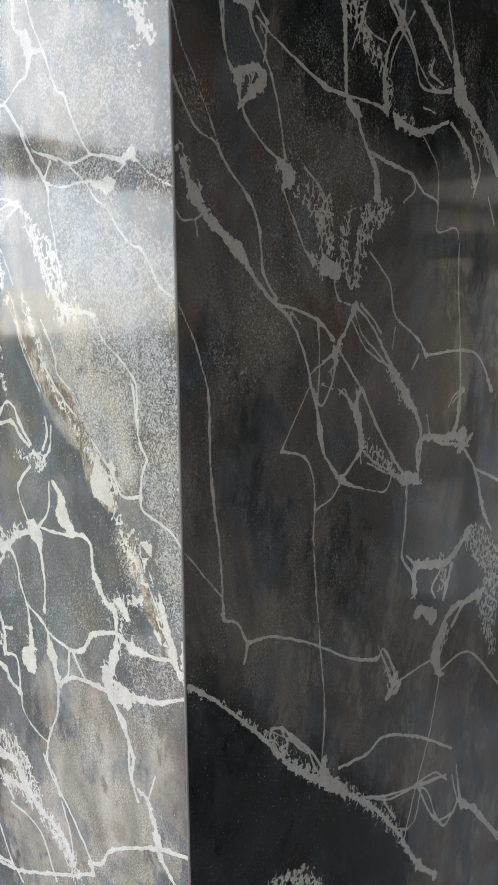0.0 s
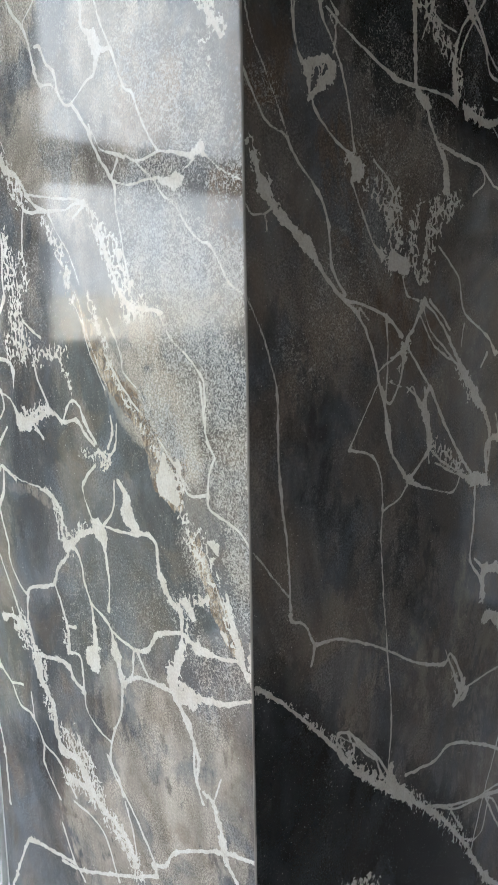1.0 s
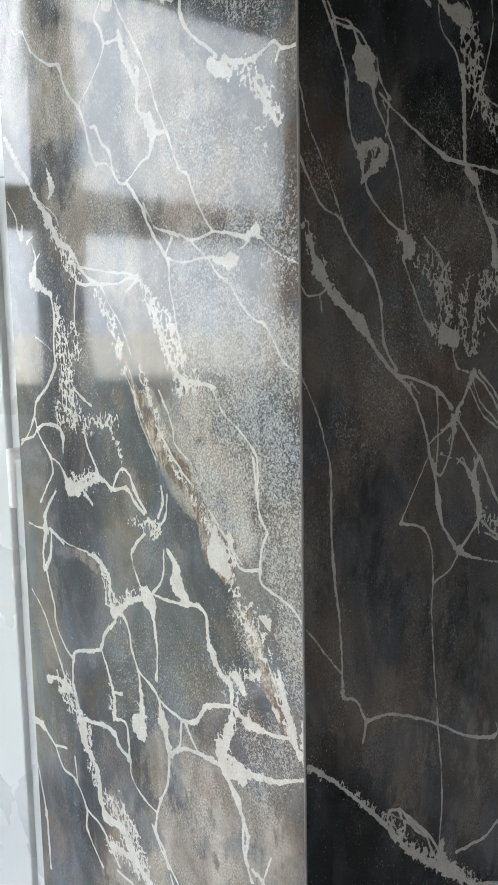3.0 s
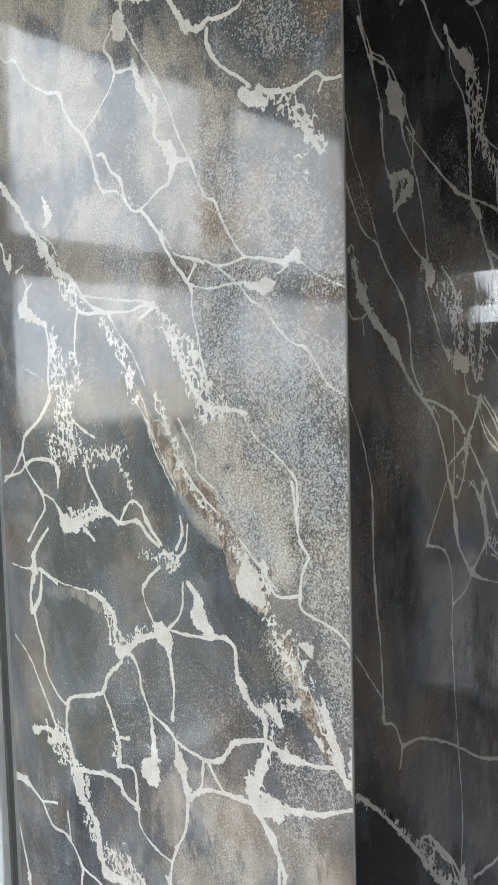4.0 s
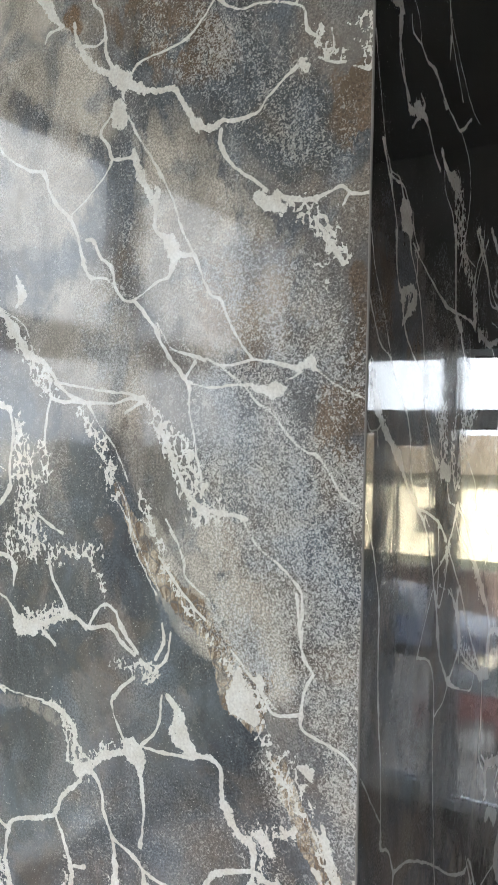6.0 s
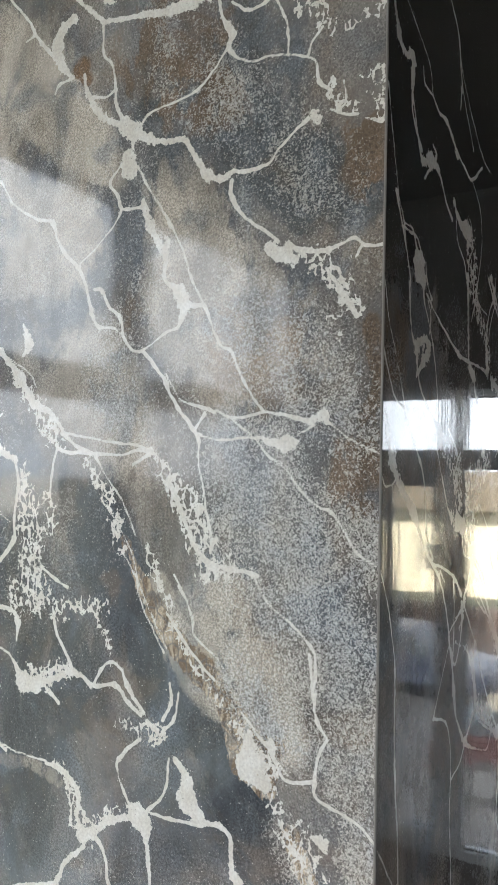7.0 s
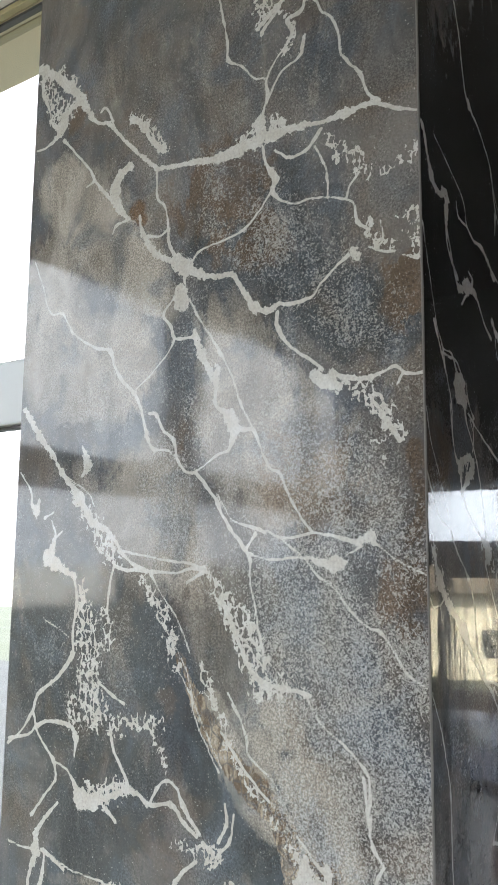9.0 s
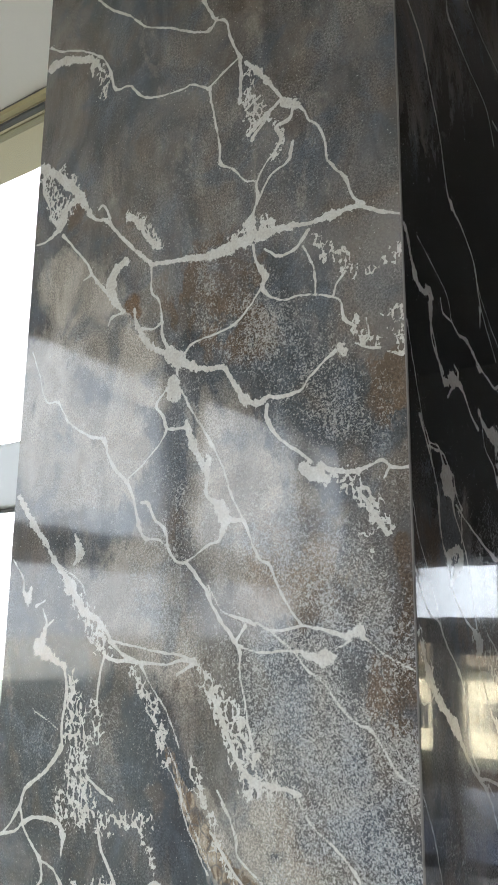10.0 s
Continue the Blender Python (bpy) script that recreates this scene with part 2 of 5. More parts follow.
def mesh_of(bm, name, material, smooth=False):
    me = bpy.data.meshes.new(name)
    bm.to_mesh(me)
    bm.free()
    me.materials.append(material)
    if smooth:
        me.polygons.foreach_set("use_smooth", [True] * len(me.polygons))
    return me


def part(name, bm, material, parent=None, label="", smooth=False):
    ob = new(name, mesh_of(bm, name, material, smooth))
    ob.parent = parent
    return tagged(ob, label)


def block(name, lo, hi, material, parent=None, bevel=0.0, label=""):
    bm = bmesh.new()
    box(bm, lo, hi, bevel)
    return part(name, bm, material, parent, label)


def empty(name, m=None):
    ob = new(name)
    ob.empty_display_size = 0.1
    if m is not None:
        ob.matrix_world = m
    return ob


# ---- room shell ----
TOP = 2.88          # ceiling
WIN_X = 0.25        # window wall beside the column
WIN_Y = 1.95        # glazed wall facing the far end
EAST_X = 2.6        # far window wall, seen in the polish
WEST_X, SOUTH_Y = -3.85, -4.2
COL_W, COL_D = 0.608, 0.9

floor = empty("floor")
tagged(floor, "beige matt tiled floor of a bright porch, darkened to cut bounce", "floor", kind="structure")
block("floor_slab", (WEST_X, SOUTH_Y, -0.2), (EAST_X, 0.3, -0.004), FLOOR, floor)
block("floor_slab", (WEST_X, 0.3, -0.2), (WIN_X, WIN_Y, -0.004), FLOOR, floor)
tagged(block("ceiling_1", (WEST_X - 0.2, COL_W, TOP), (WIN_X + 0.06, WIN_Y + 0.08, TOP + 0.2), CEILING), "smooth off-white painted ceiling", "ceiling", kind="structure")
# unseen dark ceiling, added to dim the right face and its reflection
bm = bmesh.new()
box(bm, (WEST_X - 0.2, SOUTH_Y - 0.2, TOP + 0.002), (WIN_X + 0.06, COL_W - 0.001, TOP + 0.2))
box(bm, (WIN_X + 0.061, SOUTH_Y - 0.2, TOP + 0.002), (EAST_X + 0.2, COL_W - 0.001, TOP + 0.2))
tagged(part("ceiling_2", bm, DARK_CEILING), "unseen dark ceiling of the inner room, added to cut bounced light", "ceiling", kind="structure")
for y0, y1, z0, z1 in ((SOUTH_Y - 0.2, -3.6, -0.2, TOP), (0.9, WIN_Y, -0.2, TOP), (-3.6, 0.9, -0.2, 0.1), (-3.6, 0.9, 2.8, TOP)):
    tagged(block("wall_west", (WEST_X - 0.2, y0, z0), (WEST_X, y1, z1), WALL), "plain painted wall, kept dark to cut bounced light", "wall", kind="structure")
tagged(block("wall_south", (WEST_X, SOUTH_Y - 0.2, -0.2), (EAST_X, SOUTH_Y, TOP), WALL), "plain painted wall, kept dark to cut bounced light", "wall", kind="structure")
tagged(block("wall_inner", (COL_D, 0.02, -0.2), (EAST_X, 0.3, TOP), WALL), "plain painted wall beyond the column, kept dark to cut bounced light", "wall", kind="structure")

# ---- column ----
column = empty("column", pose(0, 0, 0))
tagged(column, "square column in dark polished marble-effect plaster with pale veins", "column", kind="structure")
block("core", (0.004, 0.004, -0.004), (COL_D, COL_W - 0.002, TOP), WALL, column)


class Face:
    """One plastered side: a fine sheet whose points carry the pattern, across by up, in millimetres."""

    def __init__(self, across, ups):
        self.a, self.u = np.array(across), np.array(ups)
        shape = (len(self.u), len(self.a))
        self.layers = {"vein": np.full(shape, -9.0), "lace": np.full(shape, -9.0), "girth": np.zeros(shape)}
        for k in ("dark", "pale", "rust", "speck", "crust", "cool"):
            self.layers[k] = np.zeros(shape)


def glide(points, gap):
    """Points along a smooth line through the given ones, each with its width."""
    p = [np.array(q, float) for q in points]
    p = [2 * p[0] - p[1], *p, 2 * p[-1] - p[-2]]
    out = []
    for a, b, c, d in zip(p, p[1:], p[2:], p[3:]):
        steps = max(1, int(np.hypot(*(c - b)[:2]) / gap))
        for i in range(steps):
            t = i / steps
            q = 0.5 * (2 * b + (c - a) * t + (2 * a - 5 * b + 4 * c - d) * t * t + (3 * b - a - 3 * c + d) * t ** 3)
            q[2] = b[2] + (c[2] - b[2]) * t
            out.append(q)
    out.append(p[-2])
    return out


def stroke(layer, face, points, reach, girth=None):
    for p, q in zip(points, points[1:]):
        r = max(p[2], q[2]) / 2 + reach
        i0, i1 = np.searchsorted(face.u, (min(p[1], q[1]) - r, max(p[1], q[1]) + r))
        j0, j1 = np.searchsorted(face.a, (min(p[0], q[0]) - r, max(p[0], q[0]) + r))
        if i0 == i1 or j0 == j1:
            continue
        x, y = face.a[None, j0:j1] - p[0], face.u[i0:i1, None] - p[1]
        d = q - p
        t = np.clip((x * d[0] + y * d[1]) / max(d[0] ** 2 + d[1] ** 2, 1e-6), 0, 1)
        value = (p[2] + d[2] * t) / 2 - np.hypot(x - d[0] * t, y - d[1] * t)
        if girth is not None:
            wide = np.where(value > layer[i0:i1, j0:j1], p[2] + d[2] * t, girth[i0:i1, j0:j1])
            girth[i0:i1, j0:j1] = wide
        layer[i0:i1, j0:j1] = np.maximum(layer[i0:i1, j0:j1], value)


def vein(face, *points):
    """A pale vein through (across, up, width), wandering a little and swelling now and then."""
    line = []
    knots = [(q[0], q[1]) for q in points if random.random() < 0.45]
    for x, y, w in glide(points, 3):
        near = min((math.hypot(x - a, y - b) for a, b in knots), default=99)
        w = (w if w > 8 else (0.92 if face is LEFT else 0.76) * w) * (1 + 0.45 * math.exp(-(near / 5) ** 2))
        v = noise.noise_vector(Vector((x * 0.06, y * 0.06, len(points))))
        f = noise.noise_vector(Vector((x * 0.19, y * 0.19, 3.7)))
        line.append(np.array((x + 1.1 * v.x + 0.8 * f.x, y + 1.1 * v.y + 0.8 * f.y, max(2.3, w) * (1 + 0.45 * v.z))))
    stroke(face.layers["vein"], face, line, 9, face.layers["girth"])


def lace(face, *points):
    """A patch where the pale coat breaks up into a net."""
    stroke(face.layers["lace"], face, [q * (1, 1, 1.05) for q in glide(points, 12)], 9)


def tone(face, name, amount, *points):
    """A soft cloud of another ground colour, stipple or stain."""
    soft = np.full(face.layers[name].shape, -1e3)
    line = [np.array((x, y, 2 * r)) for x, y, r in glide(points, 40)]
    far = max(p[2] for p in points)
    stroke(soft, face, line, far * 0.6)
    x = np.clip((soft + far * 0.5) / far, 0, 1)
    layer = face.layers[name]
    np.maximum(layer, amount * x * x * (3 - 2 * x), out=layer)


UPS = [0, 100, 200, 300, 400, *np.arange(470, 2800, 2), TOP * 1000]
LEFT = Face([*np.arange(2, 608, 2), 608], UPS)
RIGHT = Face([*np.arange(2, 790, 2), 840, 900], UPS[:5] + list(np.arange(470, 2640, 2)) + [2700, TOP * 1000])

# the pattern: veins, lacy patches and clouds of tone
vein(LEFT, (602, 2444, 17.6), (571, 2424, 14.2), (538, 2395, 12.4), (513, 2366, 13.4), (481, 2323, 6.3), (453, 2310, 6.1), (424, 2277, 5.2), (386, 2240, 6.4), (365, 2220, 6.3))
vein(LEFT, (597, 2438, 7.0), (594, 2400, 7.0), (579, 2372, 4.3), (571, 2346, 4.2), (552, 2331, 11.0))
vein(LEFT, (552, 2331, 22.4), (542, 2355, 8.6), (512, 2362, 6.5))
vein(LEFT, (551, 2327, 13.6), (581, 2313, 5.1), (603, 2314, 4.3))
vein(LEFT, (544, 2313, 4.9), (513, 2280, 4.0), (488, 2252, 4.7), (476, 2231, 6.1), (452, 2204, 5.2), (435, 2188, 6.6))
vein(LEFT, (478, 2234, 3.8), (495, 2229, 3.1))
vein(LEFT, (471, 2334, 4.7), (462, 2337, 4.7), (447, 2312, 4.6))
vein(LEFT, (412, 2237, 12.0), (432, 2228, 12.1), (438, 2205, 17.4), (430, 2182, 12.0), (413, 2162, 6.4))
vein(LEFT, (413, 2162, 4.3), (434, 2159, 3.6), (441, 2147, 2.2))
vein(LEFT, (393, 2161, 5.6), (386, 2136, 6.3), (368, 2109, 9.0), (360, 2101, 11.1), (331, 2086, 6.8))
vein(LEFT, (376, 2130, 3.4), (356, 2126, 3.4), (342, 2132, 3.3))
vein(LEFT, (365, 2220, 4.2), (362, 2181, 3.4), (348, 2162, 3.4), (342, 2134, 4.0), (340, 2110, 3.3), (326, 2089, 5.9))
vein(LEFT, (326, 2085, 17.6), (314, 2075, 22.6))
vein(LEFT, (410, 2303, 12.2), (388, 2286, 9.6), (379, 2267, 7.4), (353, 2243, 11.4))
vein(LEFT, (363, 2219, 6.3), (307, 2212, 6.9), (262, 2205, 12.7), (210, 2211, 18.2), (161, 2213, 9.7), (123, 2208, 6.7), (86, 2209, 9.1), (54, 2210, 5.6), (23, 2194, 3.6), (1, 2185, 3.1))
vein(LEFT, (312, 2075, 15.2), (289, 2061, 9.3), (263, 2054, 6.4), (241, 2052, 8.0), (224, 2029, 6.9), (208, 2006, 10.5), (188, 1999, 5.9), (176, 2004, 6.6), (161, 2001, 5.7), (131, 2005, 3.8), (120, 2017, 2.7), (94, 2038, 3.7), (77, 2046, 8.6))
vein(LEFT, (303, 2080, 4.5), (290, 2092, 3.2), (259, 2097, 3.1), (225, 2104, 3.0), (201, 2123, 3.0), (185, 2144, 3.5))
vein(LEFT, (198, 2205, 4.8), (193, 2179, 3.6), (181, 2157, 9.7), (183, 2140, 5.3), (169, 2126, 3.5), (149, 2119, 2.8), (123, 2119, 2.8), (87, 2107, 2.7), (78, 2100, 2.6), (73, 2079, 3.7), (59, 2066, 4.6))
vein(LEFT, (202, 2236, 14.5), (206, 2213, 16.5))
vein(LEFT, (171, 2226, 9.8), (168, 2211, 6.1))
vein(LEFT, (181, 2193, 3.6), (161, 2177, 3.5), (138, 2181, 4.0), (127, 2189, 5.1), (119, 2200, 3.4))
vein(LEFT, (127, 2181, 3.4), (115, 2157, 2.8), (110, 2138, 2.8), (110, 2115, 2.7))
vein(LEFT, (87, 2109, 2.1), (83, 2121, 2.1), (72, 2132, 2.1))
vein(LEFT, (46, 2073, 2.0), (43, 2053, 3.0), (50, 2045, 3.6))
vein(LEFT, (60, 2047, 3.1), (43, 2039, 4.0), (30, 2036, 2.5))
vein(LEFT, (79, 2045, 10.4), (74, 2040, 8.5))
vein(LEFT, (21, 2030, 2.5), (5, 2023, 3.9))
vein(LEFT, (272, 2450, 4.2), (264, 2410, 3.4), (253, 2357, 3.3), (251, 2333, 4.0), (229, 2315, 3.2), (211, 2294, 2.5), (196, 2287, 3.1), (192, 2267, 3.1), (198, 2246, 3.7), (202, 2225, 4.3))
vein(LEFT, (594, 2139, 2.5), (576, 2101, 2.4), (557, 2058, 3.1), (531, 2052, 3.1), (512, 2024, 3.0), (489, 2007, 3.7), (461, 1993, 4.3), (437, 1986, 5.6), (428, 1962, 4.2), (412, 1941, 5.4), (393, 1926, 5.3))
vein(LEFT, (393, 1928, 2.0), (363, 1947, 2.0), (336, 1972, 2.6), (327, 1986, 4.5))
vein(LEFT, (327, 1986, 6.6), (335, 2005, 5.8), (346, 2021, 3.9), (329, 2041, 2.6))
vein(LEFT, (319, 2046, 19.1), (318, 2032, 20.7))
vein(LEFT, (314, 2066, 3.9), (313, 2049, 3.8))
vein(LEFT, (323, 1985, 3.2), (296, 1983, 3.7))
vein(LEFT, (296, 1992, 6.4), (286, 1962, 10.1), (268, 1932, 11.9), (262, 1921, 7.9), (262, 1897, 3.6), (242, 1882, 9.5), (234, 1864, 15.5))
vein(LEFT, (260, 1941, 7.9), (262, 1928, 9.8))
vein(LEFT, (306, 2033, 3.8), (283, 1997, 2.5), (256, 1958, 3.6), (239, 1928, 2.3), (226, 1894, 2.9), (206, 1859, 3.4), (186, 1819, 3.3), (171, 1809, 3.8), (156, 1778, 3.2), (131, 1746, 3.1))
vein(LEFT, (210, 1863, 4.5), (234, 1864, 9.4))
vein(LEFT, (234, 1864, 11.4), (241, 1842, 5.2), (258, 1836, 2.9), (291, 1818, 2.4))
vein(LEFT, (393, 1926, 5.3), (380, 1901, 3.9), (369, 1868, 5.2), (357, 1850, 3.8), (336, 1848, 2.5), (322, 1837, 1.9))
vein(LEFT, (366, 1896, 2.6), (353, 1892, 5.8), (342, 1873, 3.8), (325, 1858, 5.6), (319, 1837, 3.1), (308, 1821, 3.7), (291, 1817, 4.2))
vein(LEFT, (291, 1817, 4.2), (273, 1801, 4.7), (256, 1778, 4.1), (240, 1752, 3.4), (216, 1726, 4.4), (210, 1714, 5.0))
vein(LEFT, (257, 1790, 2.9), (236, 1761, 2.3), (204, 1751, 5.0), (189, 1745, 3.8))
vein(LEFT, (216, 1726, 3.9), (204, 1745, 4.9))
vein(LEFT, (189, 1748, 2.7), (167, 1739, 3.2), (131, 1744, 3.1), (104, 1741, 4.0), (78, 1735, 5.0), (61, 1741, 11.4), (58, 1733, 5.0))
vein(LEFT, (58, 1734, 2.9), (34, 1717, 2.3), (2, 1702, 2.3))
vein(LEFT, (210, 1723, 2.8), (189, 1716, 2.7), (160, 1718, 2.6), (131, 1718, 3.1))
vein(LEFT, (128, 1716, 6.8), (104, 1712, 13.5), (91, 1714, 6.5))
vein(LEFT, (91, 1721, 2.5), (71, 1730, 2.4))
vein(LEFT, (174, 1742, 2.7), (145, 1721, 2.6), (135, 1712, 2.6), (121, 1698, 2.5), (104, 1687, 2.5), (85, 1665, 2.4), (66, 1650, 2.4), (51, 1645, 2.8), (36, 1625, 2.3), (24, 1607, 2.3), (3, 1596, 2.2))
vein(LEFT, (210, 1714, 3.3), (210, 1690, 2.2), (203, 1666, 2.2), (199, 1642, 3.3), (191, 1613, 4.3))
vein(LEFT, (599, 1922, 7.1), (570, 1887, 10.2), (539, 1854, 6.7), (520, 1830, 6.6), (485, 1795, 11.7), (457, 1761, 11.3), (436, 1754, 7.0), (415, 1736, 5.3), (405, 1726, 3.9), (363, 1719, 2.5), (318, 1713, 3.0), (300, 1712, 3.0), (275, 1704, 5.3))
vein(LEFT, (514, 1826, 2.2), (470, 1802, 2.1), (456, 1783, 1.4))
vein(LEFT, (603, 1834, 3.1), (581, 1809, 3.1), (575, 1786, 4.6), (567, 1782, 7.8))
vein(LEFT, (562, 1793, 6.1), (566, 1780, 10.1))
vein(LEFT, (549, 1770, 4.5), (532, 1777, 2.2))
vein(LEFT, (535, 1766, 2.9), (527, 1747, 3.7), (534, 1725, 12.1), (539, 1716, 25.9), (510, 1703, 9.5), (488, 1693, 6.3))
vein(LEFT, (514, 1751, 2.2), (530, 1740, 3.7))
vein(LEFT, (410, 1726, 4.0), (390, 1712, 5.2), (366, 1702, 6.6), (317, 1700, 2.4), (296, 1705, 3.6), (275, 1704, 6.0))
vein(LEFT, (366, 1702, 5.1), (409, 1704, 5.3), (419, 1712, 4.7))
vein(LEFT, (275, 1702, 4.7), (300, 1689, 3.6))
vein(LEFT, (488, 1693, 4.9), (481, 1661, 5.6), (486, 1626, 4.9), (484, 1595, 4.9))
vein(LEFT, (484, 1595, 8.2), (510, 1565, 5.7), (546, 1541, 5.1), (555, 1519, 5.2), (575, 1492, 3.8), (601, 1472, 3.8))
vein(LEFT, (555, 1516, 4.4), (548, 1499, 3.7))
vein(LEFT, (602, 1479, 3.8), (563, 1487, 3.7), (548, 1499, 4.4))
vein(LEFT, (548, 1499, 5.1), (527, 1508, 5.1), (485, 1507, 6.3), (474, 1491, 7.2), (475, 1471, 2.8))
vein(LEFT, (548, 1496, 4.4), (530, 1477, 3.6), (513, 1461, 5.0), (508, 1440, 3.6), (525, 1418, 3.6), (549, 1390, 5.2))
vein(LEFT, (513, 1460, 3.6), (492, 1456, 3.5), (476, 1442, 6.2), (459, 1422, 16.2), (440, 1422, 13.4))
vein(LEFT, (419, 1705, 4.0), (425, 1677, 4.0), (427, 1650, 4.0))
vein(LEFT, (439, 1565, 3.4), (414, 1551, 3.3), (393, 1543, 2.6))
vein(LEFT, (417, 1518, 4.6), (408, 1487, 4.6), (391, 1464, 5.1), (381, 1447, 5.7))
vein(LEFT, (459, 1422, 13.6), (431, 1427, 11.0), (377, 1445, 6.6), (350, 1434, 6.4), (316, 1440, 4.8), (299, 1425, 5.3), (279, 1412, 4.7))
vein(LEFT, (350, 1434, 3.7), (338, 1454, 3.1), (324, 1465, 3.6), (309, 1459, 4.2), (300, 1443, 5.3), (275, 1415, 4.6))
vein(LEFT, (416, 1417, 5.9), (402, 1407, 3.9))
vein(LEFT, (357, 1699, 3.1), (338, 1673, 2.5), (315, 1648, 2.4), (293, 1609, 2.4))
vein(LEFT, (313, 1592, 2.4), (291, 1563, 2.4), (274, 1535, 2.3), (258, 1507, 2.3), (246, 1489, 2.3))
vein(LEFT, (232, 1557, 2.2), (213, 1530, 1.6), (209, 1508, 1.6), (180, 1487, 1.6), (172, 1478, 1.6))
vein(LEFT, (138, 1578, 3.1), (122, 1552, 2.5), (93, 1532, 2.4), (71, 1514, 2.9), (65, 1497, 2.9), (66, 1452, 2.9))
vein(LEFT, (176, 1994, 5.0), (176, 1977, 6.6), (157, 1951, 4.9), (131, 1932, 3.2), (117, 1920, 4.7))
vein(LEFT, (127, 1915, 8.7), (115, 1906, 18.2), (99, 1901, 8.4))
vein(LEFT, (106, 1916, 5.3), (89, 1908, 6.0), (62, 1905, 5.1), (42, 1910, 2.9), (30, 1913, 3.4), (20, 1904, 2.9), (2, 1903, 2.8))
vein(LEFT, (23, 1904, 2.9), (30, 1895, 2.4))
vein(LEFT, (62, 1887, 4.4), (46, 1864, 6.4), (34, 1846, 11.3), (28, 1834, 4.3))
lace(LEFT, (89, 1902, 8.3), (72, 1891, 16.1), (56, 1871, 17.2), (37, 1849, 15.5), (27, 1834, 4.9))
lace(LEFT, (108, 2189, 15.1), (93, 2165, 22.2), (79, 2164, 14.6), (65, 2146, 15.8), (58, 2131, 14.2))
lace(LEFT, (52, 2131, 8.6), (25, 2135, 12.1), (2, 2148, 17.7))
lace(LEFT, (59, 2066, 13.9), (53, 2049, 16.5))
lace(LEFT, (26, 2075, 8.3), (5, 2076, 11.7), (7, 2055, 13.2))
lace(LEFT, (17, 2041, 6.5), (5, 2026, 11.5))
lace(LEFT, (596, 2424, 14.4), (554, 2359, 49.7), (530, 2356, 33.3))
lace(LEFT, (490, 1791, 25.0), (457, 1761, 27.9), (425, 1726, 32.5), (414, 1712, 21.4))
lace(LEFT, (472, 1683, 18.7), (463, 1627, 42.7), (455, 1573, 47.8), (447, 1528, 54.7))
lace(LEFT, (433, 1650, 21.7), (423, 1616, 26.9))
lace(LEFT, (482, 1537, 26.3), (475, 1511, 22.4))
lace(LEFT, (408, 1518, 21.1), (337, 1529, 19.9))
lace(LEFT, (349, 1513, 12.3), (331, 1491, 12.1), (325, 1465, 6.3))
lace(LEFT, (441, 1431, 36.3), (390, 1446, 29.5))
lace(LEFT, (375, 1699, 17.3), (361, 1679, 18.7), (337, 1654, 23.3), (323, 1623, 21.3), (313, 1592, 16.2))
lace(LEFT, (276, 1595, 17.3), (255, 1555, 18.4), (235, 1516, 15.1))
lace(LEFT, (271, 1701, 9.6), (250, 1679, 27.7), (226, 1647, 42.0), (206, 1612, 44.2), (195, 1584, 40.7), (159, 1582, 21.1), (138, 1578, 8.4))
vein(LEFT, (250, 1673, 6.5), (232, 1641, 7.5), (214, 1606, 7.1), (191, 1584, 8.7), (159, 1581, 6.9), (133, 1577, 4.1))
lace(LEFT, (76, 1849, 5.1), (53, 1835, 6.4))
lace(LEFT, (54, 1825, 6.4), (32, 1811, 4.9))
lace(LEFT, (415, 2306, 20.1), (372, 2277, 16.9), (351, 2242, 16.4))
lace(LEFT, (231, 2215, 16.9), (202, 2225, 28.1), (169, 2222, 19.3))
vein(LEFT, (498, 2703, 3.6), (466, 2669, 4.4), (429, 2641, 4.2), (393, 2605, 3.3), (348, 2582, 3.9), (306, 2556, 3.8), (276, 2544, 5.1), (261, 2557, 4.4))
vein(LEFT, (287, 2599, 5.3), (266, 2559, 4.4), (247, 2545, 4.3), (235, 2507, 4.2), (222, 2480, 4.1))
vein(LEFT, (222, 2480, 3.4), (250, 2466, 2.8), (275, 2452, 3.6))
vein(LEFT, (275, 2452, 4.3), (303, 2471, 3.6), (323, 2470, 3.0), (387, 2484, 3.9), (421, 2517, 4.0), (450, 2524, 4.1), (464, 2562, 4.2), (487, 2596, 3.5), (536, 2628, 3.6), (576, 2644, 3.7), (602, 2663, 4.8))
vein(LEFT, (594, 2625, 15.4), (561, 2621, 12.2), (509, 2600, 11.7), (494, 2587, 14.3))
vein(LEFT, (503, 2598, 7.9), (501, 2568, 6.1))
lace(LEFT, (490, 2583, 17.2), (469, 2550, 27.3), (482, 2521, 11.2))
vein(LEFT, (222, 2480, 6.2), (220, 2445, 5.4), (221, 2411, 6.0))
vein(LEFT, (213, 2467, 6.1), (195, 2446, 8.8), (177, 2422, 5.2), (157, 2392, 3.8))
vein(LEFT, (157, 2390, 5.7), (181, 2375, 5.8), (207, 2357, 5.9))
vein(LEFT, (190, 2407, 4.6), (212, 2395, 3.3))
vein(LEFT, (177, 2373, 5.1), (202, 2348, 4.5))
vein(LEFT, (155, 2385, 8.4), (139, 2375, 12.4), (124, 2361, 3.7), (119, 2347, 3.6), (105, 2333, 3.6), (95, 2308, 3.5), (93, 2285, 3.5), (85, 2270, 3.4), (70, 2251, 3.9), (59, 2222, 3.9), (45, 2211, 4.3))
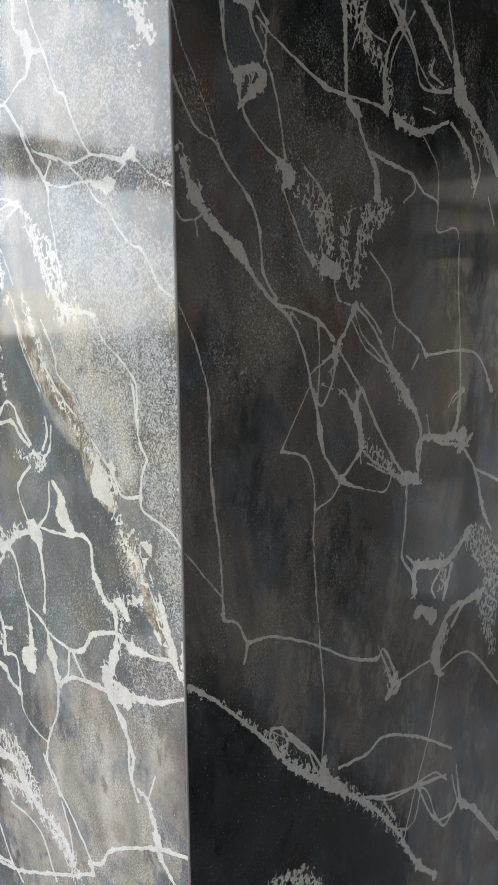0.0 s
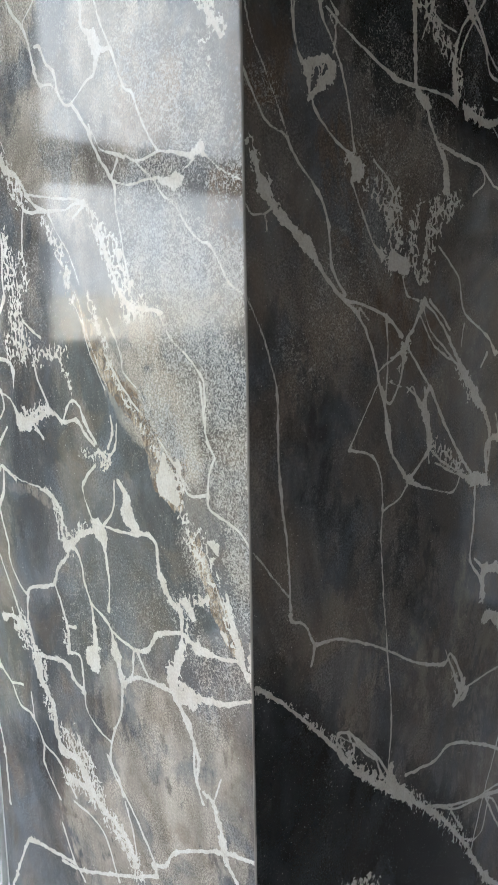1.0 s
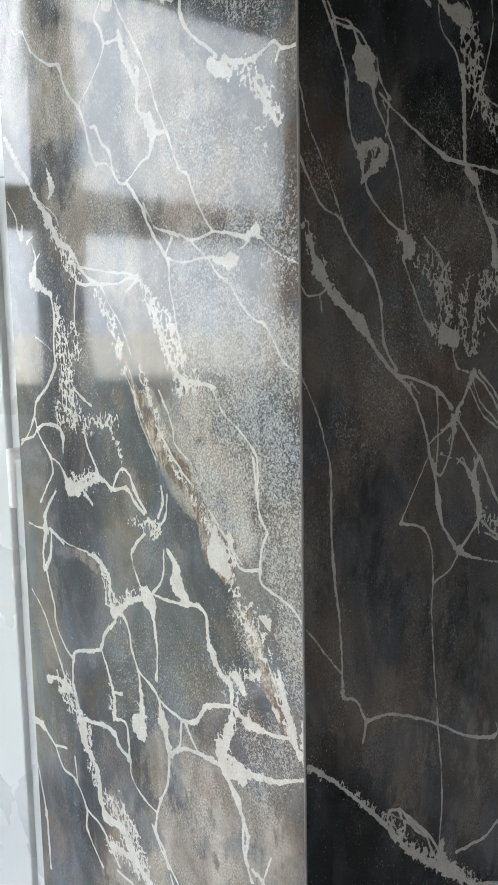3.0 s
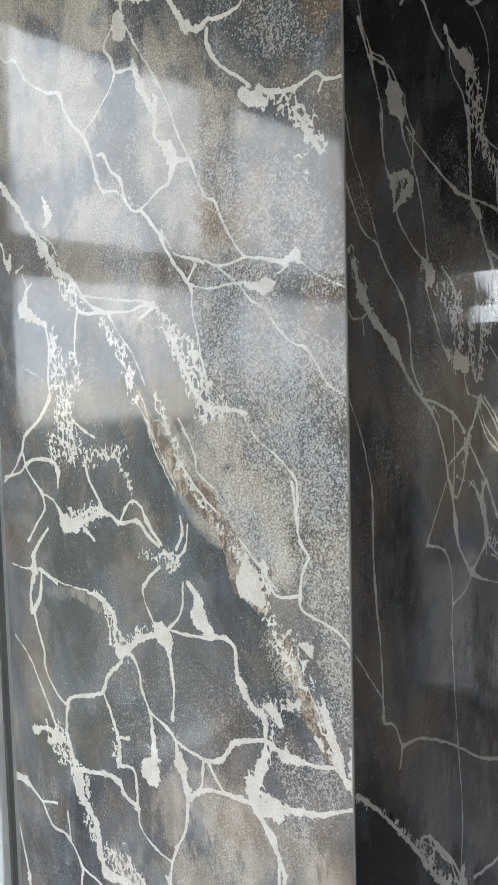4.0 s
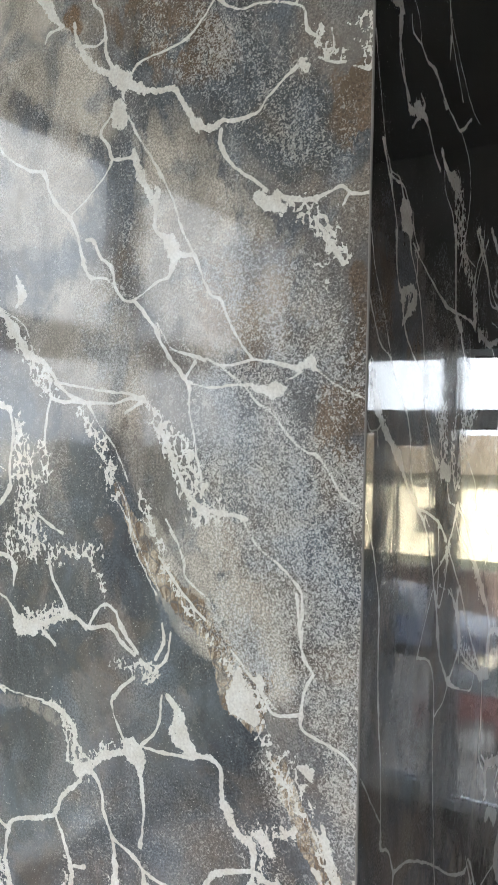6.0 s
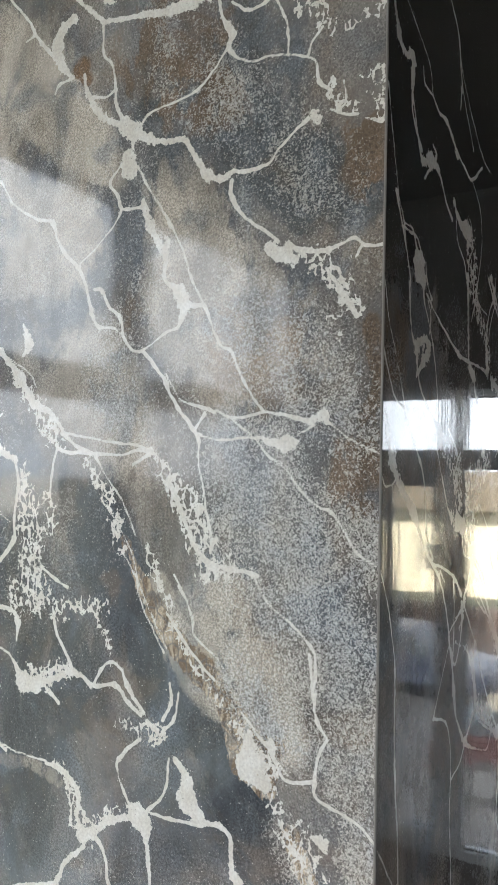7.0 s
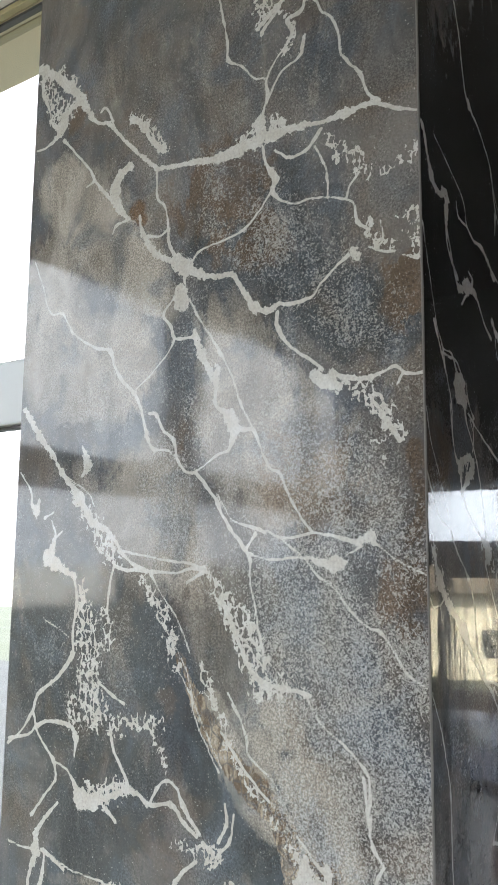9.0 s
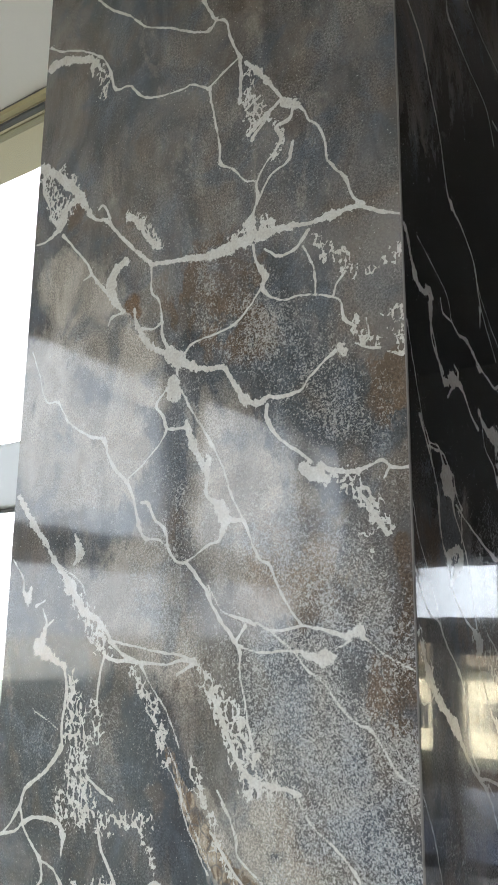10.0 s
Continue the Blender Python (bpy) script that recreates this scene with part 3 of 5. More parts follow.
vein(LEFT, (140, 2375, 6.4), (145, 2357, 4.4), (164, 2353, 8.3), (158, 2331, 5.0), (180, 2307, 2.5), (193, 2288, 2.5))
vein(LEFT, (141, 2324, 6.3), (147, 2300, 4.9), (172, 2289, 3.1), (187, 2267, 3.7), (193, 2257, 3.7))
lace(LEFT, (208, 2419, 27.0), (198, 2370, 26.4))
vein(LEFT, (540, 1368, 6.8), (538, 1347, 10.1), (550, 1314, 5.9), (549, 1288, 10.2))
vein(LEFT, (529, 1352, 4.8), (505, 1344, 4.7), (486, 1336, 3.7))
vein(LEFT, (522, 1345, 3.8), (528, 1310, 7.7), (544, 1289, 8.9))
vein(LEFT, (591, 1351, 3.1), (564, 1348, 3.0), (541, 1350, 3.9))
vein(LEFT, (544, 1289, 5.9), (533, 1256, 3.9), (523, 1232, 4.9), (522, 1206, 3.9), (495, 1174, 3.8), (475, 1163, 5.7))
vein(LEFT, (593, 1243, 2.1), (559, 1215, 3.0), (529, 1169, 4.0), (514, 1147, 5.9), (500, 1120, 5.8))
vein(LEFT, (475, 1163, 5.7), (463, 1179, 5.6), (424, 1190, 6.3), (394, 1205, 6.1), (385, 1226, 6.0), (356, 1251, 7.4))
vein(LEFT, (475, 1163, 5.7), (479, 1123, 6.7), (463, 1084, 11.2))
vein(LEFT, (552, 1108, 10.6), (529, 1117, 7.0), (500, 1116, 11.5))
vein(LEFT, (518, 1101, 10.3), (493, 1111, 15.9))
vein(LEFT, (463, 1075, 7.6), (402, 1087, 6.3), (373, 1087, 7.0), (360, 1071, 6.0), (336, 1062, 7.6))
vein(LEFT, (456, 1069, 25.5), (451, 1037, 12.6), (422, 1013, 9.6), (417, 981, 10.9), (404, 947, 13.7), (361, 946, 14.7), (329, 911, 20.6))
vein(LEFT, (485, 1006, 3.9), (480, 967, 4.0))
vein(LEFT, (615, 1022, 11.4), (587, 1023, 11.1), (569, 1015, 4.2), (544, 1001, 5.2), (521, 973, 5.1), (488, 969, 5.0), (458, 936, 4.9), (458, 901, 3.9), (432, 873, 3.9), (418, 860, 3.8))
vein(LEFT, (544, 1003, 4.1), (509, 1011, 4.0))
vein(LEFT, (459, 935, 4.9), (413, 922, 4.7), (393, 901, 4.6), (372, 883, 4.6))
vein(LEFT, (607, 948, 2.2), (587, 870, 6.6), (583, 814, 5.6), (582, 776, 4.5))
vein(LEFT, (394, 1199, 4.3), (375, 1164, 5.1), (367, 1134, 8.9), (369, 1109, 8.9))
vein(LEFT, (362, 1148, 5.9), (348, 1150, 5.9))
vein(LEFT, (365, 1109, 4.3), (341, 1112, 5.0), (335, 1089, 4.2), (334, 1061, 4.2), (329, 1035, 3.4), (303, 1017, 3.3), (275, 1010, 3.2))
vein(LEFT, (359, 1264, 11.0), (341, 1273, 12.0), (320, 1289, 9.3), (294, 1299, 10.2), (278, 1303, 26.4), (272, 1297, 20.2))
vein(LEFT, (341, 1269, 7.3), (325, 1250, 4.0), (318, 1221, 4.0), (306, 1197, 4.0), (301, 1171, 5.6), (300, 1141, 13.1), (307, 1119, 26.2))
vein(LEFT, (270, 1290, 8.8), (263, 1258, 4.5), (261, 1229, 3.8), (265, 1198, 4.6))
vein(LEFT, (306, 1197, 4.0), (275, 1184, 4.6), (252, 1169, 5.3), (214, 1161, 5.1))
vein(LEFT, (260, 1170, 4.6), (253, 1142, 13.8), (241, 1109, 11.2))
vein(LEFT, (241, 1109, 7.8), (248, 1060, 3.9), (265, 1030, 4.0), (277, 993, 4.9), (276, 977, 4.9), (260, 962, 4.8), (253, 943, 4.8))
vein(LEFT, (214, 1159, 5.1), (184, 1170, 7.3), (162, 1196, 7.0), (116, 1211, 5.1))
vein(LEFT, (116, 1211, 5.1), (118, 1237, 10.5), (135, 1246, 9.7), (149, 1265, 8.7), (157, 1280, 7.8), (158, 1307, 5.3), (173, 1317, 6.0), (194, 1315, 6.2))
vein(LEFT, (214, 1159, 4.4), (219, 1125, 4.4), (237, 1106, 7.8))
vein(LEFT, (206, 1159, 4.3), (185, 1134, 4.3), (154, 1128, 4.1))
vein(LEFT, (237, 1106, 6.8), (208, 1125, 6.6), (154, 1130, 5.5), (134, 1129, 7.9))
vein(LEFT, (138, 1155, 15.9), (128, 1131, 25.2), (104, 1134, 21.0))
vein(LEFT, (104, 1134, 10.7), (67, 1144, 7.3), (40, 1149, 4.8), (15, 1163, 2.3), (-3, 1172, 2.3))
vein(LEFT, (134, 1122, 5.4), (110, 1105, 4.6), (101, 1081, 4.6), (94, 1063, 5.9), (97, 1034, 4.7), (93, 1024, 4.0))
vein(LEFT, (116, 1208, 5.8), (122, 1182, 11.9), (127, 1166, 10.9))
vein(LEFT, (111, 1209, 6.6), (88, 1201, 11.3), (57, 1201, 5.4), (31, 1204, 4.7), (15, 1211, 7.6))
vein(LEFT, (18, 1210, 9.4), (6, 1193, 8.4), (-4, 1178, 3.4))
vein(LEFT, (1, 1232, 7.4), (0, 1208, 13.3))
vein(LEFT, (38, 1279, 6.0), (30, 1247, 11.5), (18, 1217, 8.5))
vein(LEFT, (55, 1283, 2.3), (30, 1234, 2.3))
vein(LEFT, (47, 1232, 5.3), (41, 1227, 6.9))
vein(LEFT, (110, 1250, 10.4), (96, 1238, 8.3))
vein(LEFT, (82, 1255, 6.3), (68, 1266, 4.8))
vein(LEFT, (239, 1373, 2.8), (241, 1344, 2.9), (250, 1327, 3.6), (269, 1309, 5.2))
vein(LEFT, (229, 1444, 2.8), (234, 1416, 2.8), (253, 1395, 3.6))
vein(LEFT, (231, 1374, 4.2), (215, 1356, 13.9), (215, 1335, 20.8), (200, 1321, 15.0), (191, 1316, 7.1))
vein(LEFT, (269, 1310, 4.5), (234, 1310, 3.6), (195, 1312, 4.1))
vein(LEFT, (283, 1383, 3.7), (310, 1356, 3.1), (299, 1324, 3.1), (287, 1308, 4.6))
vein(LEFT, (139, 1418, 8.3), (137, 1385, 25.6), (121, 1369, 14.7))
vein(LEFT, (115, 1409, 8.1), (106, 1391, 4.9), (93, 1378, 3.6), (64, 1384, 4.1))
vein(LEFT, (63, 1330, 7.8), (54, 1327, 9.5))
vein(LEFT, (64, 1384, 4.1), (62, 1369, 3.5), (20, 1354, 3.3), (-5, 1334, 2.7))
vein(LEFT, (52, 1426, 3.4), (61, 1406, 3.4), (64, 1384, 4.1))
lace(LEFT, (282, 1394, 20.1), (253, 1395, 25.3))
lace(LEFT, (355, 1257, 26.7), (367, 1286, 29.1), (379, 1315, 24.8), (399, 1335, 14.0))
lace(LEFT, (116, 1370, 14.6), (103, 1341, 21.5), (81, 1307, 27.6), (63, 1287, 20.8))
lace(LEFT, (492, 1118, 33.9), (487, 1085, 31.4))
lace(LEFT, (449, 1063, 45.7), (443, 1040, 33.0))
lace(LEFT, (402, 978, 24.8), (354, 958, 52.4), (322, 915, 58.4))
lace(LEFT, (365, 994, 11.7), (353, 966, 23.7))
lace(LEFT, (106, 1251, 25.5), (73, 1262, 19.5))
lace(LEFT, (128, 1152, 23.3), (123, 1137, 30.4))
vein(LEFT, (72, 1505, 3.4), (68, 1466, 2.9), (63, 1443, 3.4), (52, 1426, 3.4))
vein(LEFT, (309, 1358, 3.9), (296, 1373, 3.8), (279, 1386, 3.7))
vein(LEFT, (502, 1412, 4.7), (526, 1387, 5.7), (540, 1368, 6.8))
vein(LEFT, (270, 1407, 5.9), (256, 1398, 7.5))
vein(LEFT, (128, 1119, 5.6), (113, 1099, 4.9), (101, 1082, 4.8), (101, 1038, 4.2), (87, 1007, 4.2))
vein(LEFT, (86, 1022, 5.6), (69, 1015, 6.2), (53, 972, 10.1), (49, 951, 7.1), (25, 928, 5.4))
vein(LEFT, (54, 1054, 2.0), (69, 1015, 2.1))
vein(LEFT, (190, 871, 7.3), (166, 883, 5.5), (140, 916, 5.3), (63, 957, 5.6), (33, 967, 4.7), (0, 975, 5.8))
vein(LEFT, (283, 986, 5.1), (271, 965, 4.2), (247, 943, 5.0), (224, 920, 4.1), (190, 879, 6.5), (185, 861, 5.7))
vein(LEFT, (424, 754, 6.2), (360, 771, 5.8), (244, 826, 5.2), (185, 858, 6.5))
vein(LEFT, (248, 934, 4.2), (232, 891, 4.2), (228, 859, 5.0))
vein(LEFT, (379, 874, 4.8), (335, 872, 4.6), (301, 857, 4.5), (272, 802, 5.3))
vein(LEFT, (416, 820, 5.0), (390, 776, 5.0), (362, 753, 4.9))
vein(LEFT, (391, 905, 9.9), (331, 914, 9.4), (304, 899, 8.0), (252, 881, 11.3), (229, 850, 9.9))
lace(LEFT, (391, 905, 33.7), (331, 914, 36.8), (304, 899, 31.2), (253, 872, 39.3), (224, 836, 34.2))
vein(LEFT, (581, 640, 5.9), (544, 707, 5.7), (518, 741, 9.9), (451, 756, 6.2), (386, 769, 5.9))
vein(LEFT, (594, 617, 6.0), (574, 649, 7.1))
vein(RIGHT, (2, 1868, 2.5), (13, 1836, 2.5), (31, 1804, 2.5), (53, 1766, 3.1), (72, 1730, 4.3), (106, 1699, 3.9), (123, 1665, 5.2), (128, 1623, 4.6), (151, 1593, 4.8))
vein(RIGHT, (-2, 1809, 3.9), (15, 1781, 4.0), (33, 1758, 3.1), (56, 1750, 3.2), (68, 1735, 3.7))
vein(RIGHT, (14, 1727, 9.9), (28, 1694, 11.1), (55, 1668, 8.7), (88, 1646, 12.0), (114, 1617, 5.9), (141, 1593, 5.3), (171, 1573, 6.3))
vein(RIGHT, (1, 1681, 2.0), (12, 1671, 2.0), (27, 1672, 3.1), (31, 1656, 2.0))
vein(RIGHT, (47, 1684, 2.6), (27, 1672, 2.5))
vein(RIGHT, (151, 1587, 4.8), (191, 1579, 5.0), (228, 1565, 5.9), (256, 1544, 7.0))
vein(RIGHT, (171, 1573, 4.9), (191, 1547, 4.4), (207, 1513, 4.5), (213, 1492, 6.7), (224, 1464, 5.3), (233, 1435, 6.9), (242, 1398, 4.1))
vein(RIGHT, (67, 1883, 2.7), (70, 1853, 2.7), (78, 1828, 4.3), (90, 1814, 9.0), (94, 1793, 7.3))
vein(RIGHT, (94, 1823, 7.3), (116, 1830, 9.3), (129, 1823, 15.5), (111, 1804, 11.2), (94, 1790, 7.3))
vein(RIGHT, (94, 1793, 4.4), (106, 1775, 3.9), (133, 1753, 4.0), (161, 1739, 4.8))
vein(RIGHT, (108, 1892, 9.2), (112, 1872, 4.5), (129, 1848, 3.5), (142, 1828, 4.7))
vein(RIGHT, (142, 1828, 4.7), (156, 1790, 3.6), (165, 1745, 3.6))
vein(RIGHT, (161, 1736, 9.8), (172, 1726, 14.3), (161, 1715, 6.2))
lace(RIGHT, (156, 1738, 17.6), (172, 1726, 24.5))
vein(RIGHT, (161, 1712, 3.6), (180, 1680, 3.7), (200, 1649, 3.8), (221, 1634, 10.6))
vein(RIGHT, (120, 1879, 4.0), (151, 1863, 4.1), (199, 1843, 5.0), (240, 1829, 5.9), (278, 1826, 8.0))
vein(RIGHT, (270, 1928, 9.0), (273, 1881, 8.0), (278, 1826, 8.0), (295, 1813, 16.4), (307, 1808, 6.3))
vein(RIGHT, (278, 1826, 4.1), (318, 1826, 4.3), (361, 1822, 6.7))
vein(RIGHT, (295, 1813, 6.3), (314, 1780, 6.4), (339, 1749, 9.7), (344, 1715, 12.1))
vein(RIGHT, (326, 1768, 5.0), (383, 1757, 6.9), (424, 1750, 5.6), (453, 1730, 4.9), (491, 1718, 5.1), (493, 1680, 3.4), (549, 1683, 3.6), (558, 1611, 3.7), (571, 1511, 3.7))
vein(RIGHT, (374, 1952, 10.0), (408, 1920, 6.3), (437, 1885, 4.0), (474, 1863, 5.0), (518, 1870, 5.2))
vein(RIGHT, (419, 1949, 4.0), (377, 1894, 3.8), (365, 1866, 4.5))
vein(RIGHT, (439, 1966, 12.0), (483, 1935, 11.2), (515, 1905, 5.2))
vein(RIGHT, (502, 1981, 3.4), (521, 1928, 4.4), (542, 1869, 31.3), (559, 1857, 18.0), (602, 1836, 11.1), (665, 1779, 23.6))
vein(RIGHT, (387, 1812, 11.3), (441, 1805, 10.7), (513, 1828, 5.2))
vein(RIGHT, (449, 1802, 3.3), (488, 1763, 3.4), (491, 1718, 4.3))
vein(RIGHT, (521, 1826, 6.1), (572, 1794, 9.5), (593, 1749, 7.5))
vein(RIGHT, (238, 1631, 23.1), (260, 1623, 21.8))
vein(RIGHT, (254, 1618, 3.4), (266, 1591, 3.4), (290, 1584, 4.2))
vein(RIGHT, (302, 1583, 9.4), (279, 1549, 4.9))
vein(RIGHT, (330, 1649, 4.4), (376, 1611, 4.6), (392, 1567, 4.7), (450, 1534, 5.0), (474, 1509, 7.7))
vein(RIGHT, (302, 1583, 5.7), (340, 1554, 4.4), (381, 1507, 8.0), (425, 1457, 12.1), (465, 1404, 7.7), (462, 1330, 7.8))
vein(RIGHT, (290, 1570, 3.5), (328, 1526, 3.7), (381, 1500, 3.9))
vein(RIGHT, (279, 1549, 5.5), (262, 1530, 10.1), (257, 1495, 4.8), (235, 1463, 4.0), (218, 1485, 3.9))
vein(RIGHT, (268, 1529, 4.8), (317, 1476, 5.1), (351, 1427, 5.3), (387, 1383, 5.6), (432, 1336, 7.5))
vein(RIGHT, (213, 1492, 3.2), (181, 1448, 2.5), (159, 1418, 3.7))
vein(RIGHT, (159, 1418, 5.6), (203, 1404, 3.9), (219, 1374, 3.3), (223, 1337, 3.4), (220, 1301, 4.1), (227, 1226, 2.8), (236, 1154, 3.6), (247, 1055, 3.7), (242, 983, 3.8))
vein(RIGHT, (242, 1398, 4.8), (277, 1363, 9.5), (321, 1344, 3.0), (375, 1330, 3.2), (395, 1350, 4.0))
vein(RIGHT, (277, 1360, 4.3), (254, 1342, 3.5), (223, 1333, 4.1))
vein(RIGHT, (306, 1447, 8.5), (320, 1401, 9.8), (277, 1363, 4.3))
vein(RIGHT, (432, 1336, 6.7), (432, 1278, 5.1), (426, 1224, 5.1), (455, 1187, 7.1), (465, 1149, 5.4))
vein(RIGHT, (428, 1342, 16.6), (454, 1333, 14.1))
vein(RIGHT, (462, 1330, 7.8), (466, 1388, 8.9), (555, 1384, 13.9), (576, 1442, 7.6), (571, 1511, 5.6))
vein(RIGHT, (474, 1509, 5.1), (579, 1510, 5.6), (634, 1494, 5.0), (677, 1441, 9.3))
vein(RIGHT, (564, 1383, 8.5), (632, 1319, 7.1), (667, 1246, 9.5), (701, 1200, 6.6))
vein(RIGHT, (632, 1319, 6.1), (717, 1285, 6.6))
vein(RIGHT, (470, 1200, 11.8), (553, 1183, 14.3), (622, 1218, 10.5))
vein(RIGHT, (571, 1174, 10.2), (549, 1124, 8.7))
vein(RIGHT, (482, 1126, 12.1), (524, 1108, 12.7), (517, 1097, 7.6))
vein(RIGHT, (672, 1093, 9.8), (577, 1097, 10.4), (537, 1053, 17.7), (540, 1009, 14.6))
vein(RIGHT, (540, 1004, 5.9), (641, 1003, 5.4), (757, 903, 7.2))
vein(RIGHT, (538, 1033, 4.9), (417, 1031, 4.4))
vein(RIGHT, (546, 997, 4.0), (521, 905, 4.0), (483, 824, 3.9), (454, 750, 4.9))
vein(RIGHT, (0, 1595, 2.0), (20, 1561, 3.1), (35, 1520, 2.6), (43, 1490, 4.8), (43, 1436, 3.2), (47, 1386, 5.7), (56, 1320, 3.4), (60, 1254, 5.2))
vein(RIGHT, (4, 1333, 2.1), (38, 1292, 2.2), (60, 1267, 2.9))
vein(RIGHT, (59, 1247, 8.5), (64, 1239, 4.6), (82, 1230, 3.6), (99, 1200, 5.5))
vein(RIGHT, (99, 1200, 5.5), (94, 1178, 4.9))
vein(RIGHT, (99, 1200, 5.5), (140, 1195, 5.1), (194, 1172, 4.1), (234, 1151, 4.3), (302, 1111, 4.7), (364, 1087, 7.5), (385, 1095, 4.2), (417, 1040, 10.4), (395, 1017, 7.8))
vein(RIGHT, (6, 1183, 7.3), (62, 1134, 4.8), (129, 1065, 6.8), (183, 1003, 8.2), (268, 934, 12.0), (365, 854, 8.0), (445, 765, 8.0))
vein(RIGHT, (161, 1067, 4.8), (218, 1011, 4.4), (242, 975, 6.1))
vein(RIGHT, (280, 957, 7.1), (348, 948, 5.9), (391, 956, 7.0), (486, 915, 6.8), (596, 847, 5.4))
vein(RIGHT, (350, 878, 4.3), (410, 845, 4.6), (474, 833, 6.8), (562, 811, 6.3))
vein(RIGHT, (491, 825, 5.0), (549, 740, 6.4), (606, 721, 6.7), (645, 723, 8.0), (792, 578, 9.3))
vein(RIGHT, (600, 798, 4.4), (624, 733, 5.6))
vein(RIGHT, (125, 1872, 2.9), (135, 1857, 2.9), (131, 1837, 2.9))
vein(RIGHT, (105, 1629, 3.9), (132, 1599, 4.1), (156, 1583, 4.2))
vein(RIGHT, (176, 1577, 3.7), (193, 1563, 3.1))
vein(RIGHT, (200, 1739, 3.1), (226, 1720, 3.9), (242, 1702, 3.3), (253, 1677, 2.7))
vein(RIGHT, (247, 1712, 4.0), (231, 1695, 5.2), (253, 1690, 4.0))
vein(RIGHT, (296, 1584, 4.2), (315, 1548, 3.6), (347, 1524, 3.7), (382, 1496, 4.7), (403, 1471, 5.6))
vein(RIGHT, (226, 1568, 5.9), (229, 1532, 3.3), (229, 1498, 4.0), (226, 1457, 4.6), (230, 1428, 6.0), (238, 1406, 4.1))
vein(RIGHT, (266, 1522, 3.4), (234, 1518, 2.6))
vein(RIGHT, (234, 1490, 2.7), (257, 1481, 2.7))
vein(RIGHT, (269, 1480, 3.5), (293, 1463, 3.6), (312, 1439, 6.6), (317, 1402, 5.9))
vein(RIGHT, (317, 1476, 6.6), (305, 1455, 3.6))
vein(RIGHT, (333, 1376, 3.8), (402, 1345, 4.9))
vein(RIGHT, (480, 1423, 3.5), (506, 1382, 7.1), (610, 1359, 7.9))
vein(RIGHT, (314, 1583, 4.3), (339, 1565, 3.7), (359, 1546, 6.0))
vein(RIGHT, (393, 1552, 3.1), (387, 1522, 3.1))
vein(RIGHT, (452, 1510, 6.7), (438, 1492, 4.9))
vein(RIGHT, (584, 1450, 8.6), (552, 1432, 4.6))
vein(RIGHT, (424, 1750, 4.8), (432, 1732, 4.0), (405, 1713, 3.1))
vein(RIGHT, (399, 1957, 3.9), (394, 1930, 4.6))
vein(RIGHT, (471, 1901, 4.2), (465, 1882, 6.6), (495, 1873, 4.3))
vein(RIGHT, (447, 1837, 3.3), (476, 1834, 3.3))
vein(RIGHT, (303, 1917, 3.5), (327, 1904, 3.6), (357, 1900, 3.7))
vein(RIGHT, (587, 1811, 5.6), (608, 1774, 5.7), (591, 1733, 4.7))
vein(RIGHT, (638, 1736, 3.9), (661, 1696, 4.0))
vein(RIGHT, (140, 1072, 3.3), (172, 1047, 3.5), (212, 1009, 3.7))
vein(RIGHT, (140, 1061, 3.3), (161, 1028, 4.1), (183, 1003, 4.3))
vein(RIGHT, (474, 833, 4.9), (526, 818, 6.1), (581, 805, 5.4))
vein(RIGHT, (500, 815, 5.0), (486, 773, 4.0), (462, 766, 3.9))
vein(RIGHT, (395, 848, 4.5), (428, 803, 5.7))
vein(RIGHT, (621, 778, 4.5), (641, 725, 9.2), (689, 690, 8.4), (713, 655, 6.1))
vein(RIGHT, (449, 753, 8.8), (500, 684, 10.7), (556, 630, 9.9))
vein(RIGHT, (537, 1174, 5.7), (513, 1153, 6.6), (523, 1132, 4.7))
vein(RIGHT, (438, 1221, 5.2), (462, 1198, 9.2), (456, 1160, 5.3))
lace(RIGHT, (-2, 1753, 14.5), (14, 1730, 17.5), (28, 1699, 20.6), (47, 1679, 15.5))
lace(RIGHT, (98, 1815, 22.4), (124, 1819, 27.8))
lace(RIGHT, (281, 1919, 20.3), (328, 1885, 29.2), (366, 1852, 24.3), (361, 1819, 14.8))
lace(RIGHT, (190, 1711, 20.0), (242, 1676, 30.2), (232, 1631, 35.3))
lace(RIGHT, (329, 1691, 44.9), (323, 1673, 38.8))
lace(RIGHT, (265, 1631, 16.0), (281, 1678, 16.3), (292, 1699, 7.2))
lace(RIGHT, (311, 1666, 28.8), (301, 1611, 28.6))
lace(RIGHT, (633, 1206, 50.0), (708, 1139, 65.9), (708, 1037, 54.9))
lace(RIGHT, (6, 1183, 9.0), (62, 1134, 10.0), (140, 1063, 14.0), (183, 1010, 20.5), (268, 938, 27.0), (351, 866, 22.0), (445, 770, 25.0))
lace(RIGHT, (139, 859, 25.1), (196, 836, 34.9), (232, 804, 27.9))
lace(RIGHT, (332, 1399, 26.3), (387, 1364, 28.0))
lace(RIGHT, (382, 1492, 23.1), (426, 1449, 26.5))
vein(RIGHT, (28, 1963, 4.8), (44, 1936, 4.3), (60, 1908, 3.8), (71, 1883, 2.8), (72, 1850, 2.8), (81, 1819, 3.3))
vein(RIGHT, (44, 1933, 2.7), (69, 1933, 2.8), (88, 1932, 3.4), (99, 1924, 5.2))
vein(RIGHT, (99, 1915, 13.6), (96, 1904, 23.1), (111, 1889, 13.7))
vein(RIGHT, (115, 1913, 2.9), (122, 1892, 3.5), (136, 1877, 4.8))
